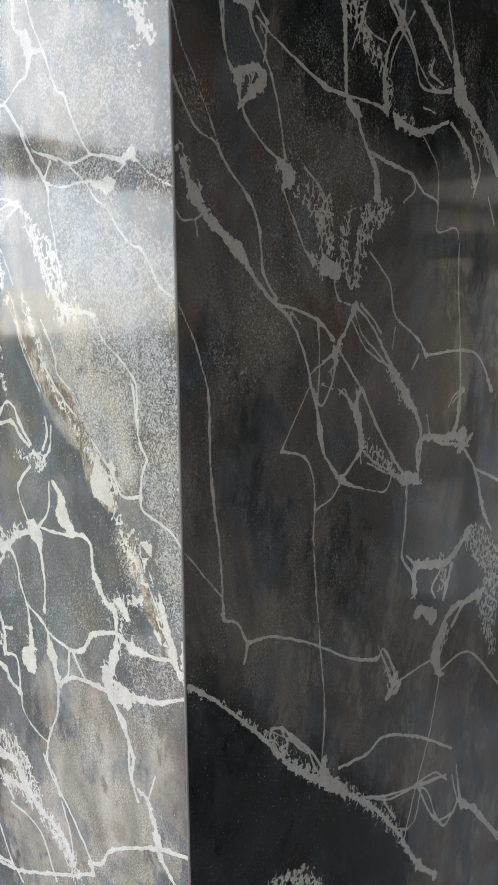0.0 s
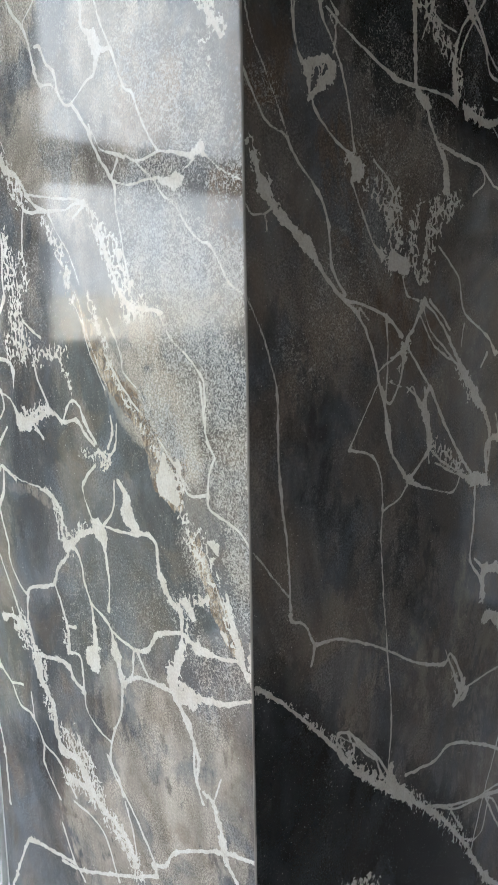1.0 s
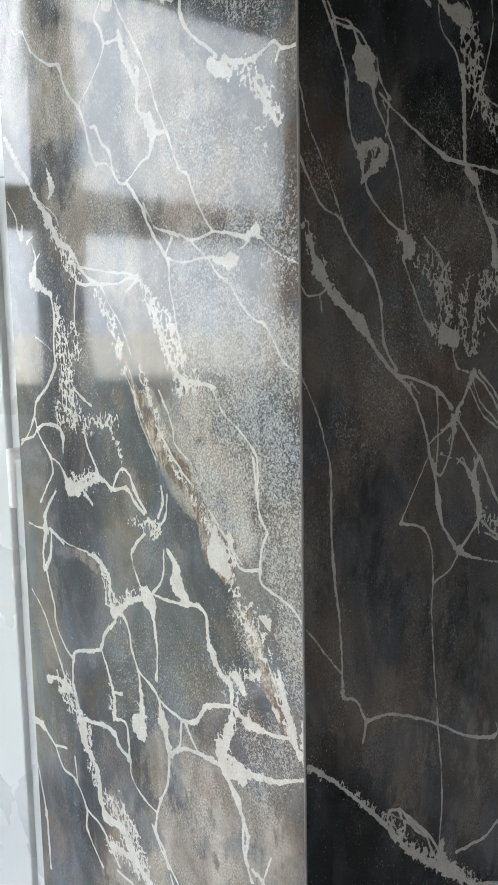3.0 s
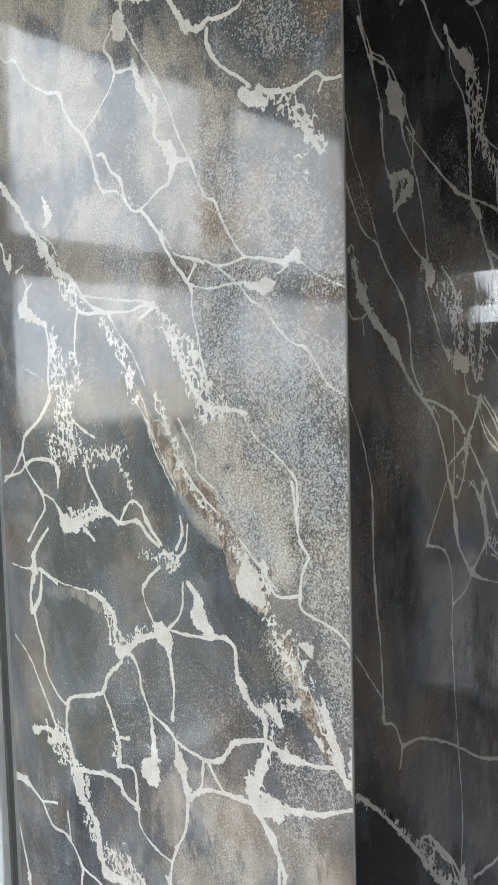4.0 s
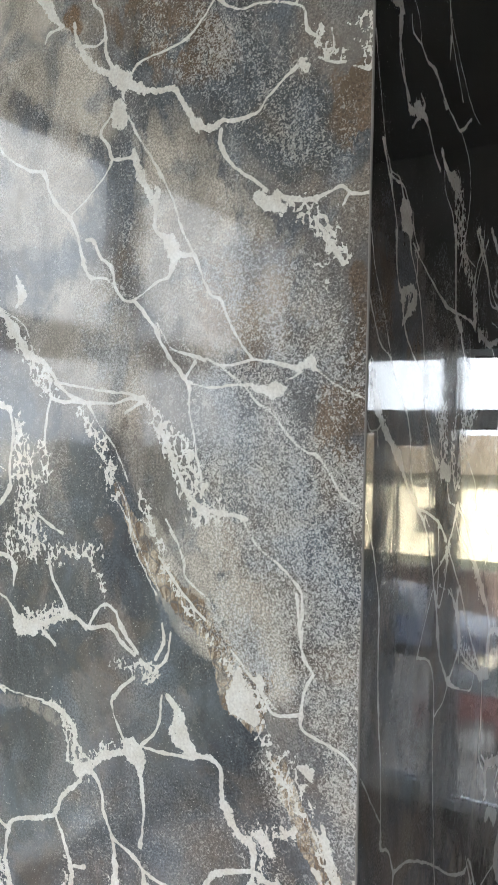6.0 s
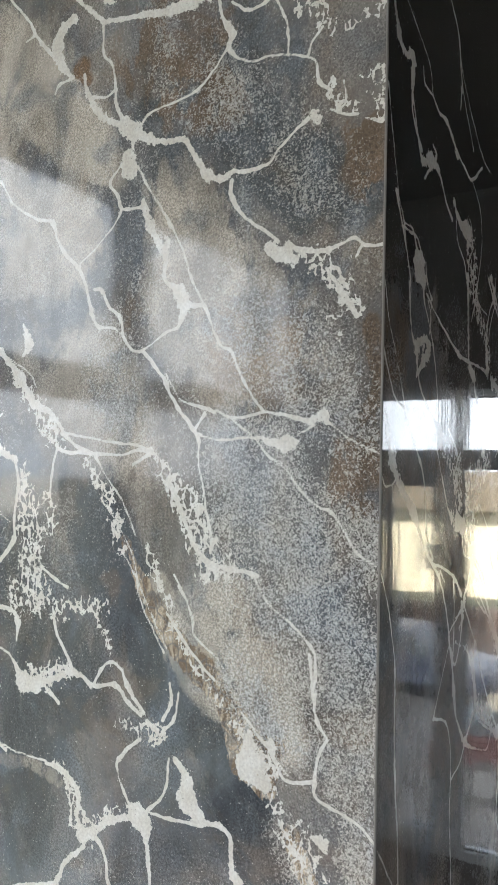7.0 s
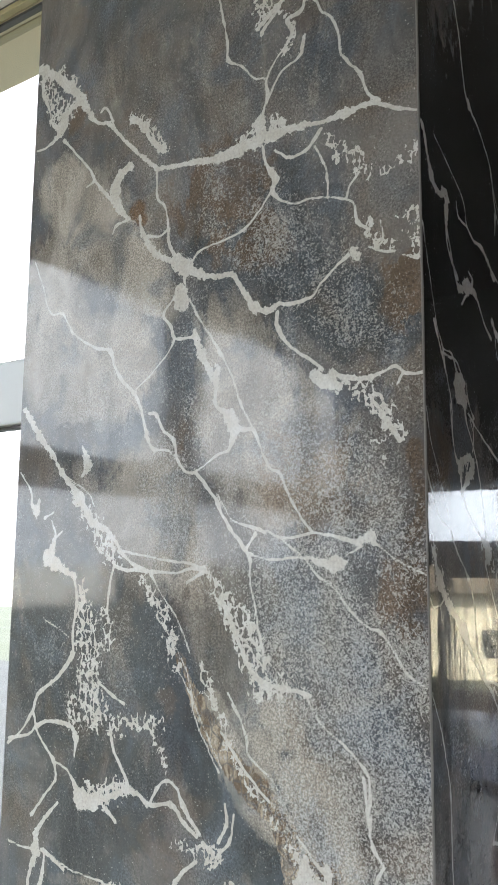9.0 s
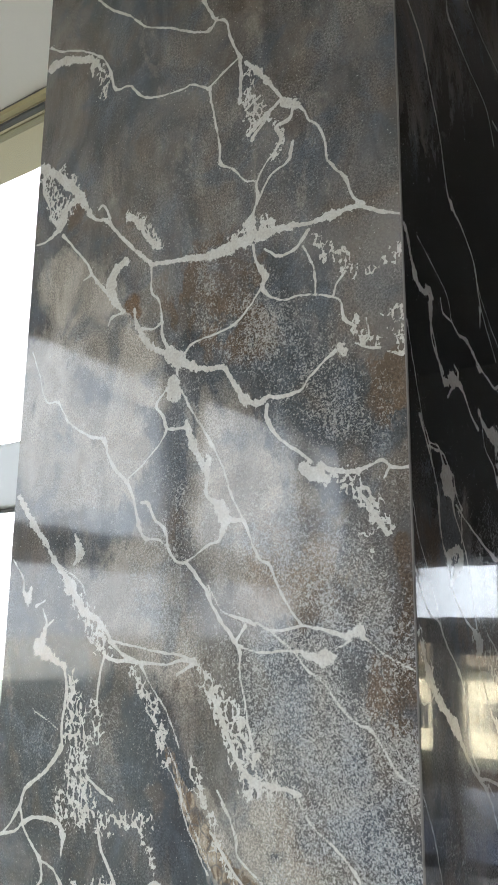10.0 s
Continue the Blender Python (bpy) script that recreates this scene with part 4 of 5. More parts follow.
vein(RIGHT, (136, 1872, 2.4), (132, 1845, 2.4))
vein(RIGHT, (210, 2008, 6.8), (237, 1988, 11.1), (276, 1987, 24.7))
vein(RIGHT, (221, 1987, 3.3), (227, 1964, 3.3), (254, 1946, 4.1), (264, 1929, 6.2))
lace(RIGHT, (276, 1981, 47.4), (289, 1946, 47.9), (302, 1904, 34.9))
tone(LEFT, "cool", 0.83, (369, 1652, 56), (330, 1584, 54), (277, 1493, 44), (229, 1421, 42))
tone(LEFT, "cool", 0.64, (552, 1681, 66), (554, 1572, 75), (507, 1521, 63))
tone(LEFT, "cool", 0.59, (394, 1439, 82), (469, 1427, 70))
tone(LEFT, "cool", 0.55, (260, 2145, 87), (146, 2082, 92))
tone(LEFT, "cool", 0.74, (81, 1984, 58), (22, 1956, 37))
tone(LEFT, "cool", 0.46, (445, 1495, 102), (540, 1538, 74))
tone(LEFT, "cool", 0.55, (512, 1875, 46), (512, 1875, 46))
tone(LEFT, "cool", 0.38, (287, 1832, 38), (294, 1779, 45))
tone(LEFT, "cool", 0.64, (196, 1408, 34), (157, 1341, 33), (83, 1216, 35))
tone(LEFT, "cool", 0.55, (456, 1365, 57), (465, 1255, 70))
tone(LEFT, "cool", 0.51, (328, 1155, 73), (531, 1052, 77))
tone(LEFT, "cool", 0.46, (445, 907, 74), (487, 978, 63))
tone(LEFT, "pale", 0.80, (248, 1992, 45), (214, 1879, 86), (160, 1824, 81))
tone(LEFT, "pale", 0.70, (375, 1781, 81), (292, 1700, 45))
tone(LEFT, "pale", 0.80, (564, 2108, 60), (543, 1989, 78), (423, 1958, 79))
tone(LEFT, "pale", 0.60, (173, 1530, 53), (119, 1452, 38))
tone(LEFT, "pale", 0.50, (466, 1831, 40), (466, 1831, 40))
tone(LEFT, "pale", 1.00, (259, 1560, 13), (235, 1516, 14), (208, 1489, 17), (176, 1455, 17), (158, 1430, 16))
tone(LEFT, "rust", 0.45, (209, 1481, 22), (209, 1481, 22))
tone(LEFT, "cool", 0.74, (216, 1446, 19), (175, 1412, 17), (146, 1364, 18), (117, 1347, 13))
tone(LEFT, "pale", 0.50, (507, 1322, 10), (443, 1330, 10), (400, 1318, 11))
tone(LEFT, "pale", 1.00, (135, 1402, 16), (130, 1380, 16))
tone(LEFT, "pale", 0.80, (141, 1489, 32), (105, 1423, 34))
tone(LEFT, "pale", 0.60, (211, 1053, 104), (77, 1078, 65))
tone(LEFT, "pale", 0.70, (225, 1486, 26), (173, 1445, 25))
tone(LEFT, "pale", 0.40, (339, 973, 66), (339, 973, 66))
tone(LEFT, "pale", 0.70, (159, 990, 115), (296, 842, 136), (52, 979, 52))
tone(LEFT, "rust", 0.50, (28, 2000, 31), (22, 1956, 18))
tone(LEFT, "rust", 0.50, (34, 1689, 41), (29, 1652, 29))
tone(LEFT, "rust", 0.50, (13, 1827, 13), (3, 1749, 8))
tone(LEFT, "rust", 0.40, (301, 1860, 25), (301, 1860, 25))
tone(LEFT, "rust", 0.50, (261, 2152, 95), (261, 2152, 95))
tone(LEFT, "rust", 0.50, (535, 2353, 42), (535, 2353, 42))
tone(LEFT, "rust", 1.00, (398, 2171, 14), (398, 2171, 14))
tone(LEFT, "rust", 0.50, (138, 1811, 79), (138, 1811, 79))
tone(LEFT, "speck", 0.42, (426, 2019, 177), (198, 1878, 141), (89, 1929, 129))
tone(LEFT, "speck", 0.30, (450, 1581, 172), (245, 2238, 201))
tone(LEFT, "speck", 1.00, (67, 1606, 79), (93, 1477, 93))
tone(LEFT, "speck", 0.95, (145, 1680, 79), (132, 1551, 58))
tone(LEFT, "speck", 0.60, (175, 1844, 82), (90, 1808, 76))
tone(LEFT, "speck", 0.50, (236, 1764, 43), (270, 1817, 60))
tone(LEFT, "speck", 0.50, (192, 2093, 74), (278, 2157, 81))
tone(LEFT, "speck", 0.60, (161, 2045, 50), (74, 1977, 58))
tone(LEFT, "speck", 0.50, (406, 2016, 104), (421, 1928, 95))
tone(LEFT, "speck", 0.40, (450, 1581, 103), (450, 1581, 103))
tone(LEFT, "speck", 1.00, (18, 1502, 40), (11, 1386, 41), (5, 1267, 32))
tone(LEFT, "speck", 0.60, (40, 1180, 38), (76, 1132, 40))
tone(LEFT, "speck", 0.70, (81, 1320, 38), (64, 1274, 30))
tone(LEFT, "speck", 0.40, (150, 1234, 50), (327, 1179, 93))
tone(LEFT, "speck", 0.35, (522, 964, 78), (522, 964, 78))
# right side and its top toned darker: shade put into the ground colour
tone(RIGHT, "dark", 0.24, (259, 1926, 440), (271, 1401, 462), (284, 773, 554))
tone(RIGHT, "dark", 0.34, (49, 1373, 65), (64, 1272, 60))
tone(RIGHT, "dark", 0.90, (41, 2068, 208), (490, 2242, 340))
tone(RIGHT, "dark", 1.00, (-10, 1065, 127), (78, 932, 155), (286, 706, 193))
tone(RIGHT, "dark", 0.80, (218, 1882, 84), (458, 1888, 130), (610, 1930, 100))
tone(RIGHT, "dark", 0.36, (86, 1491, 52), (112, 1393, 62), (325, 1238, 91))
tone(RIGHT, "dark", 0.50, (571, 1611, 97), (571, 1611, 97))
tone(RIGHT, "rust", 0.36, (28, 1834, 40), (106, 1756, 59), (200, 1656, 74), (291, 1542, 74))
tone(RIGHT, "rust", 0.30, (373, 1386, 93), (608, 1164, 120))
tone(RIGHT, "rust", 0.50, (27, 1793, 27), (27, 1793, 27))
tone(RIGHT, "pale", 0.34, (340, 1080, 100), (120, 1205, 45))
tone(RIGHT, "pale", 0.32, (590, 926, 166), (382, 1156, 120))
tone(RIGHT, "pale", 0.40, (635, 1481, 157), (635, 1481, 157))
tone(RIGHT, "pale", 0.30, (397, 1460, 115), (651, 654, 170))
tone(RIGHT, "pale", 0.25, (161, 1642, 79), (142, 1771, 61))
tone(RIGHT, "speck", 0.50, (229, 1825, 76), (200, 1718, 66))
tone(RIGHT, "speck", 0.50, (86, 1528, 51), (308, 1779, 56))
tone(RIGHT, "speck", 0.60, (30, 1789, 27), (30, 1789, 27))
tone(RIGHT, "speck", 0.40, (376, 1900, 80), (614, 1892, 63))
tone(RIGHT, "speck", 0.30, (226, 1263, 91), (226, 1263, 91))
lace(LEFT, (246, 1519, 9.3), (214, 1481, 13.6), (178, 1448, 10.8), (144, 1410, 18.8), (106, 1385, 21.4))
lace(LEFT, (80, 1340, 9.8), (63, 1312, 11.7), (42, 1268, 9.5))
vein(LEFT, (246, 1526, 3.5), (214, 1491, 4.1), (183, 1464, 3.3))
vein(LEFT, (148, 1436, 2.5), (125, 1414, 3.7), (93, 1384, 3.0))
tone(LEFT, "pale", 0.50, (491, 2208, 69), (420, 2125, 55))
tone(LEFT, "pale", 0.24, (293, 2467, 201), (155, 2291, 124))
tone(LEFT, "pale", 0.20, (394, 2417, 146), (394, 2417, 146))
tone(LEFT, "cool", 0.38, (447, 1647, 95), (468, 1533, 96))
tone(LEFT, "cool", 0.32, (283, 1625, 45), (283, 1625, 45))
vein(RIGHT, (70, 2077, 4), (90, 2032, 5), (102, 2019, 9), (127, 2028, 12), (154, 2026, 7), (183, 1998, 5), (205, 1985, 8))
vein(RIGHT, (134, 2048, 3), (147, 2038, 8), (109, 2003, 5))
vein(RIGHT, (3, 2062, 3), (17, 2015, 3), (34, 1963, 3), (49, 1939, 3), (64, 1896, 3))
vein(RIGHT, (49, 1939, 3), (74, 1937, 3), (86, 1923, 6))
vein(RIGHT, (100, 2120, 4), (106, 2105, 4), (132, 2102, 4), (153, 2093, 4), (181, 2092, 8), (203, 2081, 8), (218, 2072, 5), (250, 2062, 4), (283, 2057, 6), (327, 2087, 6))
vein(RIGHT, (224, 2203, 4), (240, 2174, 3.5), (282, 2135, 3.5), (327, 2103, 3.5), (363, 2093, 3.5))
vein(RIGHT, (283, 2057, 3.5), (319, 2031, 3.5), (329, 1986, 3.5), (312, 1930, 3.5), (287, 1879, 3.5))
vein(RIGHT, (236, 2153, 9), (233, 2126, 3))
vein(RIGHT, (211, 2069, 3), (222, 2065, 8), (228, 2065, 3))
vein(RIGHT, (38, 2485, 6), (74, 2453, 7), (103, 2391, 5), (124, 2340, 5), (136, 2283, 5), (152, 2263, 9), (188, 2244, 5), (224, 2211, 5), (238, 2160, 4), (288, 2096, 4))
vein(RIGHT, (170, 2580, 4), (179, 2555, 9), (246, 2522, 4), (312, 2497, 4), (340, 2447, 5))
vein(RIGHT, (8, 2173, 7), (29, 2121, 9), (51, 2112, 8), (70, 2116, 14), (70, 2061, 5), (99, 2029, 6))
vein(RIGHT, (253, 2640, 3), (306, 2619, 3), (384, 2599, 3))
vein(RIGHT, (359, 2486, 8), (340, 2489, 4))
vein(RIGHT, (41, 2174, 2.5), (119, 2133, 2.5), (133, 2102, 2.5), (159, 2089, 2.5))
tone(LEFT, "crust", 1.0, (281, 1556, 9), (260, 1527, 12), (232, 1494, 13), (205, 1476, 14), (175, 1451, 12), (154, 1420, 14), (142, 1388, 20), (119, 1371, 14))
tone(LEFT, "crust", 0.8, (167, 1448, 10), (137, 1399, 18), (108, 1409, 10), (115, 1371, 10))
tone(LEFT, "crust", 0.75, (89, 1326, 10), (71, 1293, 11), (50, 1255, 14), (23, 1220, 10))
tone(LEFT, "crust", 0.6, (310, 1605, 8), (284, 1559, 9), (255, 1527, 9), (230, 1490, 10))
tone(LEFT, "rust", 0.9, (225, 1501, 6), (219, 1489, 7))
tone(LEFT, "rust", 0.9, (198, 1482, 7), (189, 1481, 6))
tone(LEFT, "rust", 0.8, (397, 2170, 9), (389, 2154, 10))
tone(LEFT, "rust", 0.6, (23, 2011, 24), (20, 1976, 22), (35, 2019, 18))
tone(LEFT, "rust", 0.5, (6, 1828, 8), (2, 1789, 12), (12, 1675, 30), (0, 1643, 16))
tone(LEFT, "rust", 0.55, (201, 2084, 50), (259, 2164, 40))
vein(LEFT, (238, 1569, 2.2), (222, 1546, 2.0), (212, 1517, 2))
vein(LEFT, (344, 1646, 2.2), (312, 1611, 2.2), (293, 1577, 2.2), (285, 1540, 2.2), (259, 1499, 2.2), (249, 1485, 2.2))
vein(LEFT, (541, 1635, 2), (520, 1628, 2.5), (493, 1615, 2))
vein(LEFT, (431, 1560, 3), (412, 1551, 2.5), (393, 1541, 2))
vein(LEFT, (524, 1354, 2.5), (498, 1344, 2.5), (463, 1337, 2), (419, 1336, 3))
vein(LEFT, (241, 1453, 4), (238, 1435, 4), (248, 1412, 6))
lace(LEFT, (414, 1507, 16), (378, 1518, 14), (339, 1523, 14))
lace(LEFT, (312, 1398, 10), (287, 1396, 18), (256, 1405, 14))
lace(LEFT, (50, 2129, 14), (31, 2129, 14), (7, 2140, 16))
lace(LEFT, (62, 2078, 12), (52, 2052, 18), (36, 2046, 14))
lace(LEFT, (21, 2074, 8), (6, 2048, 14), (5, 2025, 14))
lace(LEFT, (97, 1906, 22), (65, 1890, 24), (39, 1865, 22), (24, 1841, 16))
lace(LEFT, (99, 2166, 14), (83, 2156, 16), (69, 2137, 12))
lace(LEFT, (199, 2402, 14), (172, 2364, 18), (155, 2330, 18), (180, 2307, 8))
lace(LEFT, (208, 2456, 12), (199, 2419, 12))
tone(LEFT, "speck", 1.0, (132, 1671, 40), (78, 1572, 60), (39, 1484, 60), (26, 1406, 50))
tone(LEFT, "speck", 1.0, (147, 1683, 40), (66, 1640, 45), (17, 1599, 40))
tone(LEFT, "speck", 0.8, (172, 1841, 60), (82, 1787, 60), (31, 1718, 50))
tone(LEFT, "speck", 0.52, (85, 1946, 50), (142, 2065, 70), (47, 1958, 50))
tone(LEFT, "speck", 0.6, (281, 1888, 50), (337, 1799, 60), (243, 1700, 50))
tone(LEFT, "speck", 0.7, (258, 2137, 50), (186, 2075, 50))
tone(LEFT, "speck", 0.7, (49, 1194, 30), (76, 1174, 30), (112, 1234, 30))
tone(LEFT, "pale", 0.45, (98, 1853, 30), (71, 1804, 32))
tone(LEFT, "pale", 0.5, (218, 1547, 18), (181, 1511, 22), (139, 1472, 22))
tone(LEFT, "cool", 0.64, (389, 1668, 22), (341, 1591, 24), (313, 1518, 20))
tone(LEFT, "cool", 0.70, (294, 2103, 30), (209, 2092, 50), (125, 2007, 50))
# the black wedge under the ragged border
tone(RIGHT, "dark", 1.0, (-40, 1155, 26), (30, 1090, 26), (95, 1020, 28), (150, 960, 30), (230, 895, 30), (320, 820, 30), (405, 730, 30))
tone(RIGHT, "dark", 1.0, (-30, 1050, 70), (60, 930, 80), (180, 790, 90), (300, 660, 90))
vein(RIGHT, (307, 1476, 5), (312, 1439, 9), (317, 1402, 6), (320, 1378, 3))
vein(RIGHT, (224, 1478, 3), (226, 1446, 5), (231, 1428, 8), (238, 1406, 3), (259, 1377, 3))
vein(RIGHT, (269, 1473, 3), (281, 1479, 3), (299, 1452, 6), (317, 1476, 7), (337, 1451, 3), (372, 1401, 3), (413, 1355, 5))
vein(RIGHT, (320, 1394, 3), (353, 1373, 4), (388, 1356, 4), (424, 1337, 12), (465, 1326, 6))
vein(RIGHT, (210, 1503, 3), (240, 1517, 3), (265, 1529, 9))
lace(RIGHT, (268, 1533, 18), (257, 1509, 14), (234, 1490, 10))
lace(RIGHT, (388, 1356, 12), (429, 1338, 20), (465, 1330, 14))
vein(RIGHT, (584, 1450, 9), (559, 1444, 5), (543, 1428, 3))
vein(RIGHT, (556, 1380, 10), (590, 1379, 14), (578, 1354, 10), (618, 1376, 8))
vein(RIGHT, (462, 1202, 9), (510, 1194, 8), (553, 1183, 9), (588, 1193, 5), (608, 1217, 5))
lace(RIGHT, (535, 1192, 24), (547, 1153, 26), (531, 1139, 12))
lace(RIGHT, (622, 1218, 22), (670, 1212, 22), (652, 1197, 18))
vein(RIGHT, (459, 1194, 8), (464, 1158, 9), (454, 1152, 4))
vein(RIGHT, (474, 1124, 14), (499, 1116, 16), (517, 1092, 7))
vein(RIGHT, (579, 1068, 9), (614, 1096, 9), (648, 1100, 12), (681, 1101, 8))
lace(RIGHT, (661, 1101, 24), (697, 1040, 30), (728, 978, 26))
lace(RIGHT, (689, 1163, 22), (710, 1118, 30), (731, 1071, 24))
vein(RIGHT, (561, 1073, 10), (529, 1037, 16), (545, 1002, 12), (558, 993, 5))
lace(RIGHT, (562, 1064, 22), (533, 1030, 26))
vein(RIGHT, (370, 1105, 3), (389, 1072, 6), (401, 1046, 8), (425, 1024, 12), (395, 1014, 8))
lace(RIGHT, (389, 1068, 14), (410, 1029, 24), (395, 1017, 14))
vein(RIGHT, (140, 1074, 6), (161, 1067, 5), (183, 1042, 4), (212, 1014, 4), (228, 978, 8))
vein(RIGHT, (140, 1072, 4), (138, 1054, 4), (156, 1031, 8), (172, 1039, 4), (161, 1063, 4))
vein(RIGHT, (248, 985, 10), (245, 961, 22), (281, 927, 14))
lace(RIGHT, (230, 973, 30), (281, 927, 28), (336, 878, 16))
vein(RIGHT, (458, 836, 4), (508, 832, 5), (547, 825, 5), (582, 795, 4))
vein(RIGHT, (466, 837, 4), (518, 807, 4), (548, 751, 4), (578, 712, 7), (606, 721, 4), (628, 743, 5))
vein(RIGHT, (615, 807, 3), (627, 754, 7), (641, 719, 9), (712, 667, 5), (793, 565, 5))
vein(RIGHT, (336, 885, 4), (395, 858, 6), (458, 838, 4))
lace(RIGHT, (411, 831, 18), (429, 783, 22), (455, 740, 20))
vein(RIGHT, (362, 1949, 5), (388, 1926, 9), (422, 1896, 4), (438, 1864, 5), (474, 1861, 5), (518, 1866, 6))
vein(RIGHT, (388, 1926, 6), (364, 1898, 4), (355, 1864, 9), (361, 1825, 12))
lace(RIGHT, (540, 1888, 24), (586, 1826, 24), (637, 1801, 34))
lace(RIGHT, (555, 1800, 16), (588, 1772, 22), (590, 1748, 14))
lace(RIGHT, (380, 1818, 18), (407, 1811, 26), (442, 1805, 14))
lace(RIGHT, (464, 1893, 14), (466, 1872, 16), (481, 1864, 12))
lace(RIGHT, (205, 1718, 20), (237, 1702, 30), (226, 1676, 30), (254, 1651, 22))
lace(RIGHT, (281, 1691, 12), (274, 1651, 26), (289, 1611, 18))
lace(RIGHT, (221, 1644, 20), (249, 1624, 18))
lace(RIGHT, (311, 1666, 24), (341, 1691, 36), (372, 1707, 24))
vein(LEFT, (483, 1864, 3), (471, 1837, 15), (480, 1823, 5))
lace(LEFT, (503, 2593, 10), (475, 2542, 18), (473, 2517, 10))
lace(LEFT, (589, 2429, 12), (574, 2405, 12), (557, 2428, 14), (517, 2386, 10))
lace(LEFT, (398, 2299, 16), (374, 2279, 14), (354, 2240, 12))
lace(LEFT, (214, 2209, 14), (197, 2227, 18), (180, 2207, 12))
lace(LEFT, (402, 1338, 12), (382, 1316, 20), (363, 1291, 22), (351, 1271, 16), (326, 1297, 14), (295, 1303, 20))
lace(LEFT, (528, 1130, 12), (506, 1097, 22), (468, 1068, 24), (442, 1030, 26), (427, 988, 26))
lace(LEFT, (105, 1236, 10), (111, 1196, 16), (136, 1160, 26), (132, 1135, 26), (110, 1132, 20))
lace(LEFT, (91, 1258, 18), (105, 1251, 12), (78, 1261, 16))
lace(LEFT, (377, 1153, 12), (375, 1117, 12))
lace(LEFT, (308, 1150, 14), (303, 1133, 26), (317, 1124, 14))
lace(LEFT, (50, 1261, 10), (37, 1240, 14), (23, 1217, 18), (7, 1206, 16))
vein(LEFT, (125, 1147, 8), (89, 1139, 9), (48, 1149, 6), (-3, 1169, 3.5))
vein(LEFT, (132, 1126, 7), (116, 1105, 5), (106, 1084, 4))
vein(LEFT, (419, 1333, 3), (396, 1331, 7), (368, 1311, 9), (367, 1279, 7), (344, 1265, 8))
tone(LEFT, "pale", 0.95, (545, 2244, 46), (461, 2149, 54), (397, 2088, 46), (351, 2034, 24))
tone(LEFT, "pale", 0.7, (257, 2004, 20), (216, 1956, 28), (161, 1897, 30))
tone(LEFT, "cool", 0.8, (394, 1675, 22), (345, 1597, 26), (313, 1524, 22), (262, 1464, 20), (216, 1425, 22))
tone(LEFT, "cool", 0.7, (125, 1982, 24), (90, 1938, 20))
tone(LEFT, "cool", 0.6, (454, 1421, 30), (378, 1396, 30))
tone(LEFT, "cool", 0.6, (467, 1388, 30), (488, 1302, 50), (378, 1371, 24))
tone(RIGHT, "cool", 0.5, (40, 1530, 60), (110, 1420, 60), (160, 1290, 60))
tone(RIGHT, "cool", 0.45, (300, 1260, 70), (340, 1180, 60))
tone(RIGHT, "cool", 0.4, (210, 1830, 50), (330, 1800, 40), (430, 1860, 60))


def face_mesh(name, face, to_world, flip, material, label):
    rows, cols = len(face.u), len(face.a)
    a, u = np.meshgrid(face.a / 1000, face.u / 1000)
    co = np.stack(to_world(a, u), -1).reshape(-1, 3)
    i = np.arange(rows * cols).reshape(rows, cols)
    quads = np.stack((i[:-1, :-1], i[:-1, 1:], i[1:, 1:], i[1:, :-1]), -1).reshape(-1, 4)
    if flip:
        quads = quads[:, ::-1]
    me = bpy.data.meshes.new(name)
    me.vertices.add(len(co))
    me.vertices.foreach_set("co", co.ravel().astype(np.float32))
    me.loops.add(quads.size)
    me.loops.foreach_set("vertex_index", quads.ravel().astype(np.int32))
    me.polygons.add(len(quads))
    me.polygons.foreach_set("loop_start", np.arange(0, quads.size, 4, dtype=np.int32))
    me.update(calc_edges=True)
    for key, layer in face.layers.items():
        me.attributes.new(key, "FLOAT", "POINT").data.foreach_set("value", layer.ravel().astype(np.float32))
    me.materials.append(material)
    ob = new(name, me)
    ob.parent = column
    return tagged(ob, label)


face_mesh("plaster_face", LEFT, lambda a, u: (a * 0, a, u), True, PLASTER, "grey and taupe polished plaster with white veins")
face_mesh("plaster_face", RIGHT, lambda a, u: (a, a * 0, u), False, PLASTER_BRUSHED, "the same plaster with pale veins, shade painted into its darker ground")
bm = bmesh.new()
ring = [(0.002 - 0.002 * math.cos(k * math.pi / 8), 0.002 - 0.002 * math.sin(k * math.pi / 8)) for k in range(5)]
for z0 in np.arange(0, TOP, 0.04):
    lo = [bm.verts.new((x + random.uniform(0, 0.0004), y + random.uniform(0, 0.0004), z0)) for x, y in ring]
    if z0 > 0:
        for k in range(4):
            bm.faces.new((below[k], below[k + 1], lo[k + 1], lo[k]))
    below = lo
bmesh.ops.recalc_face_normals(bm, faces=bm.faces)
part("corner_bead", bm, EDGE, column, "thin pale worn edge", True)


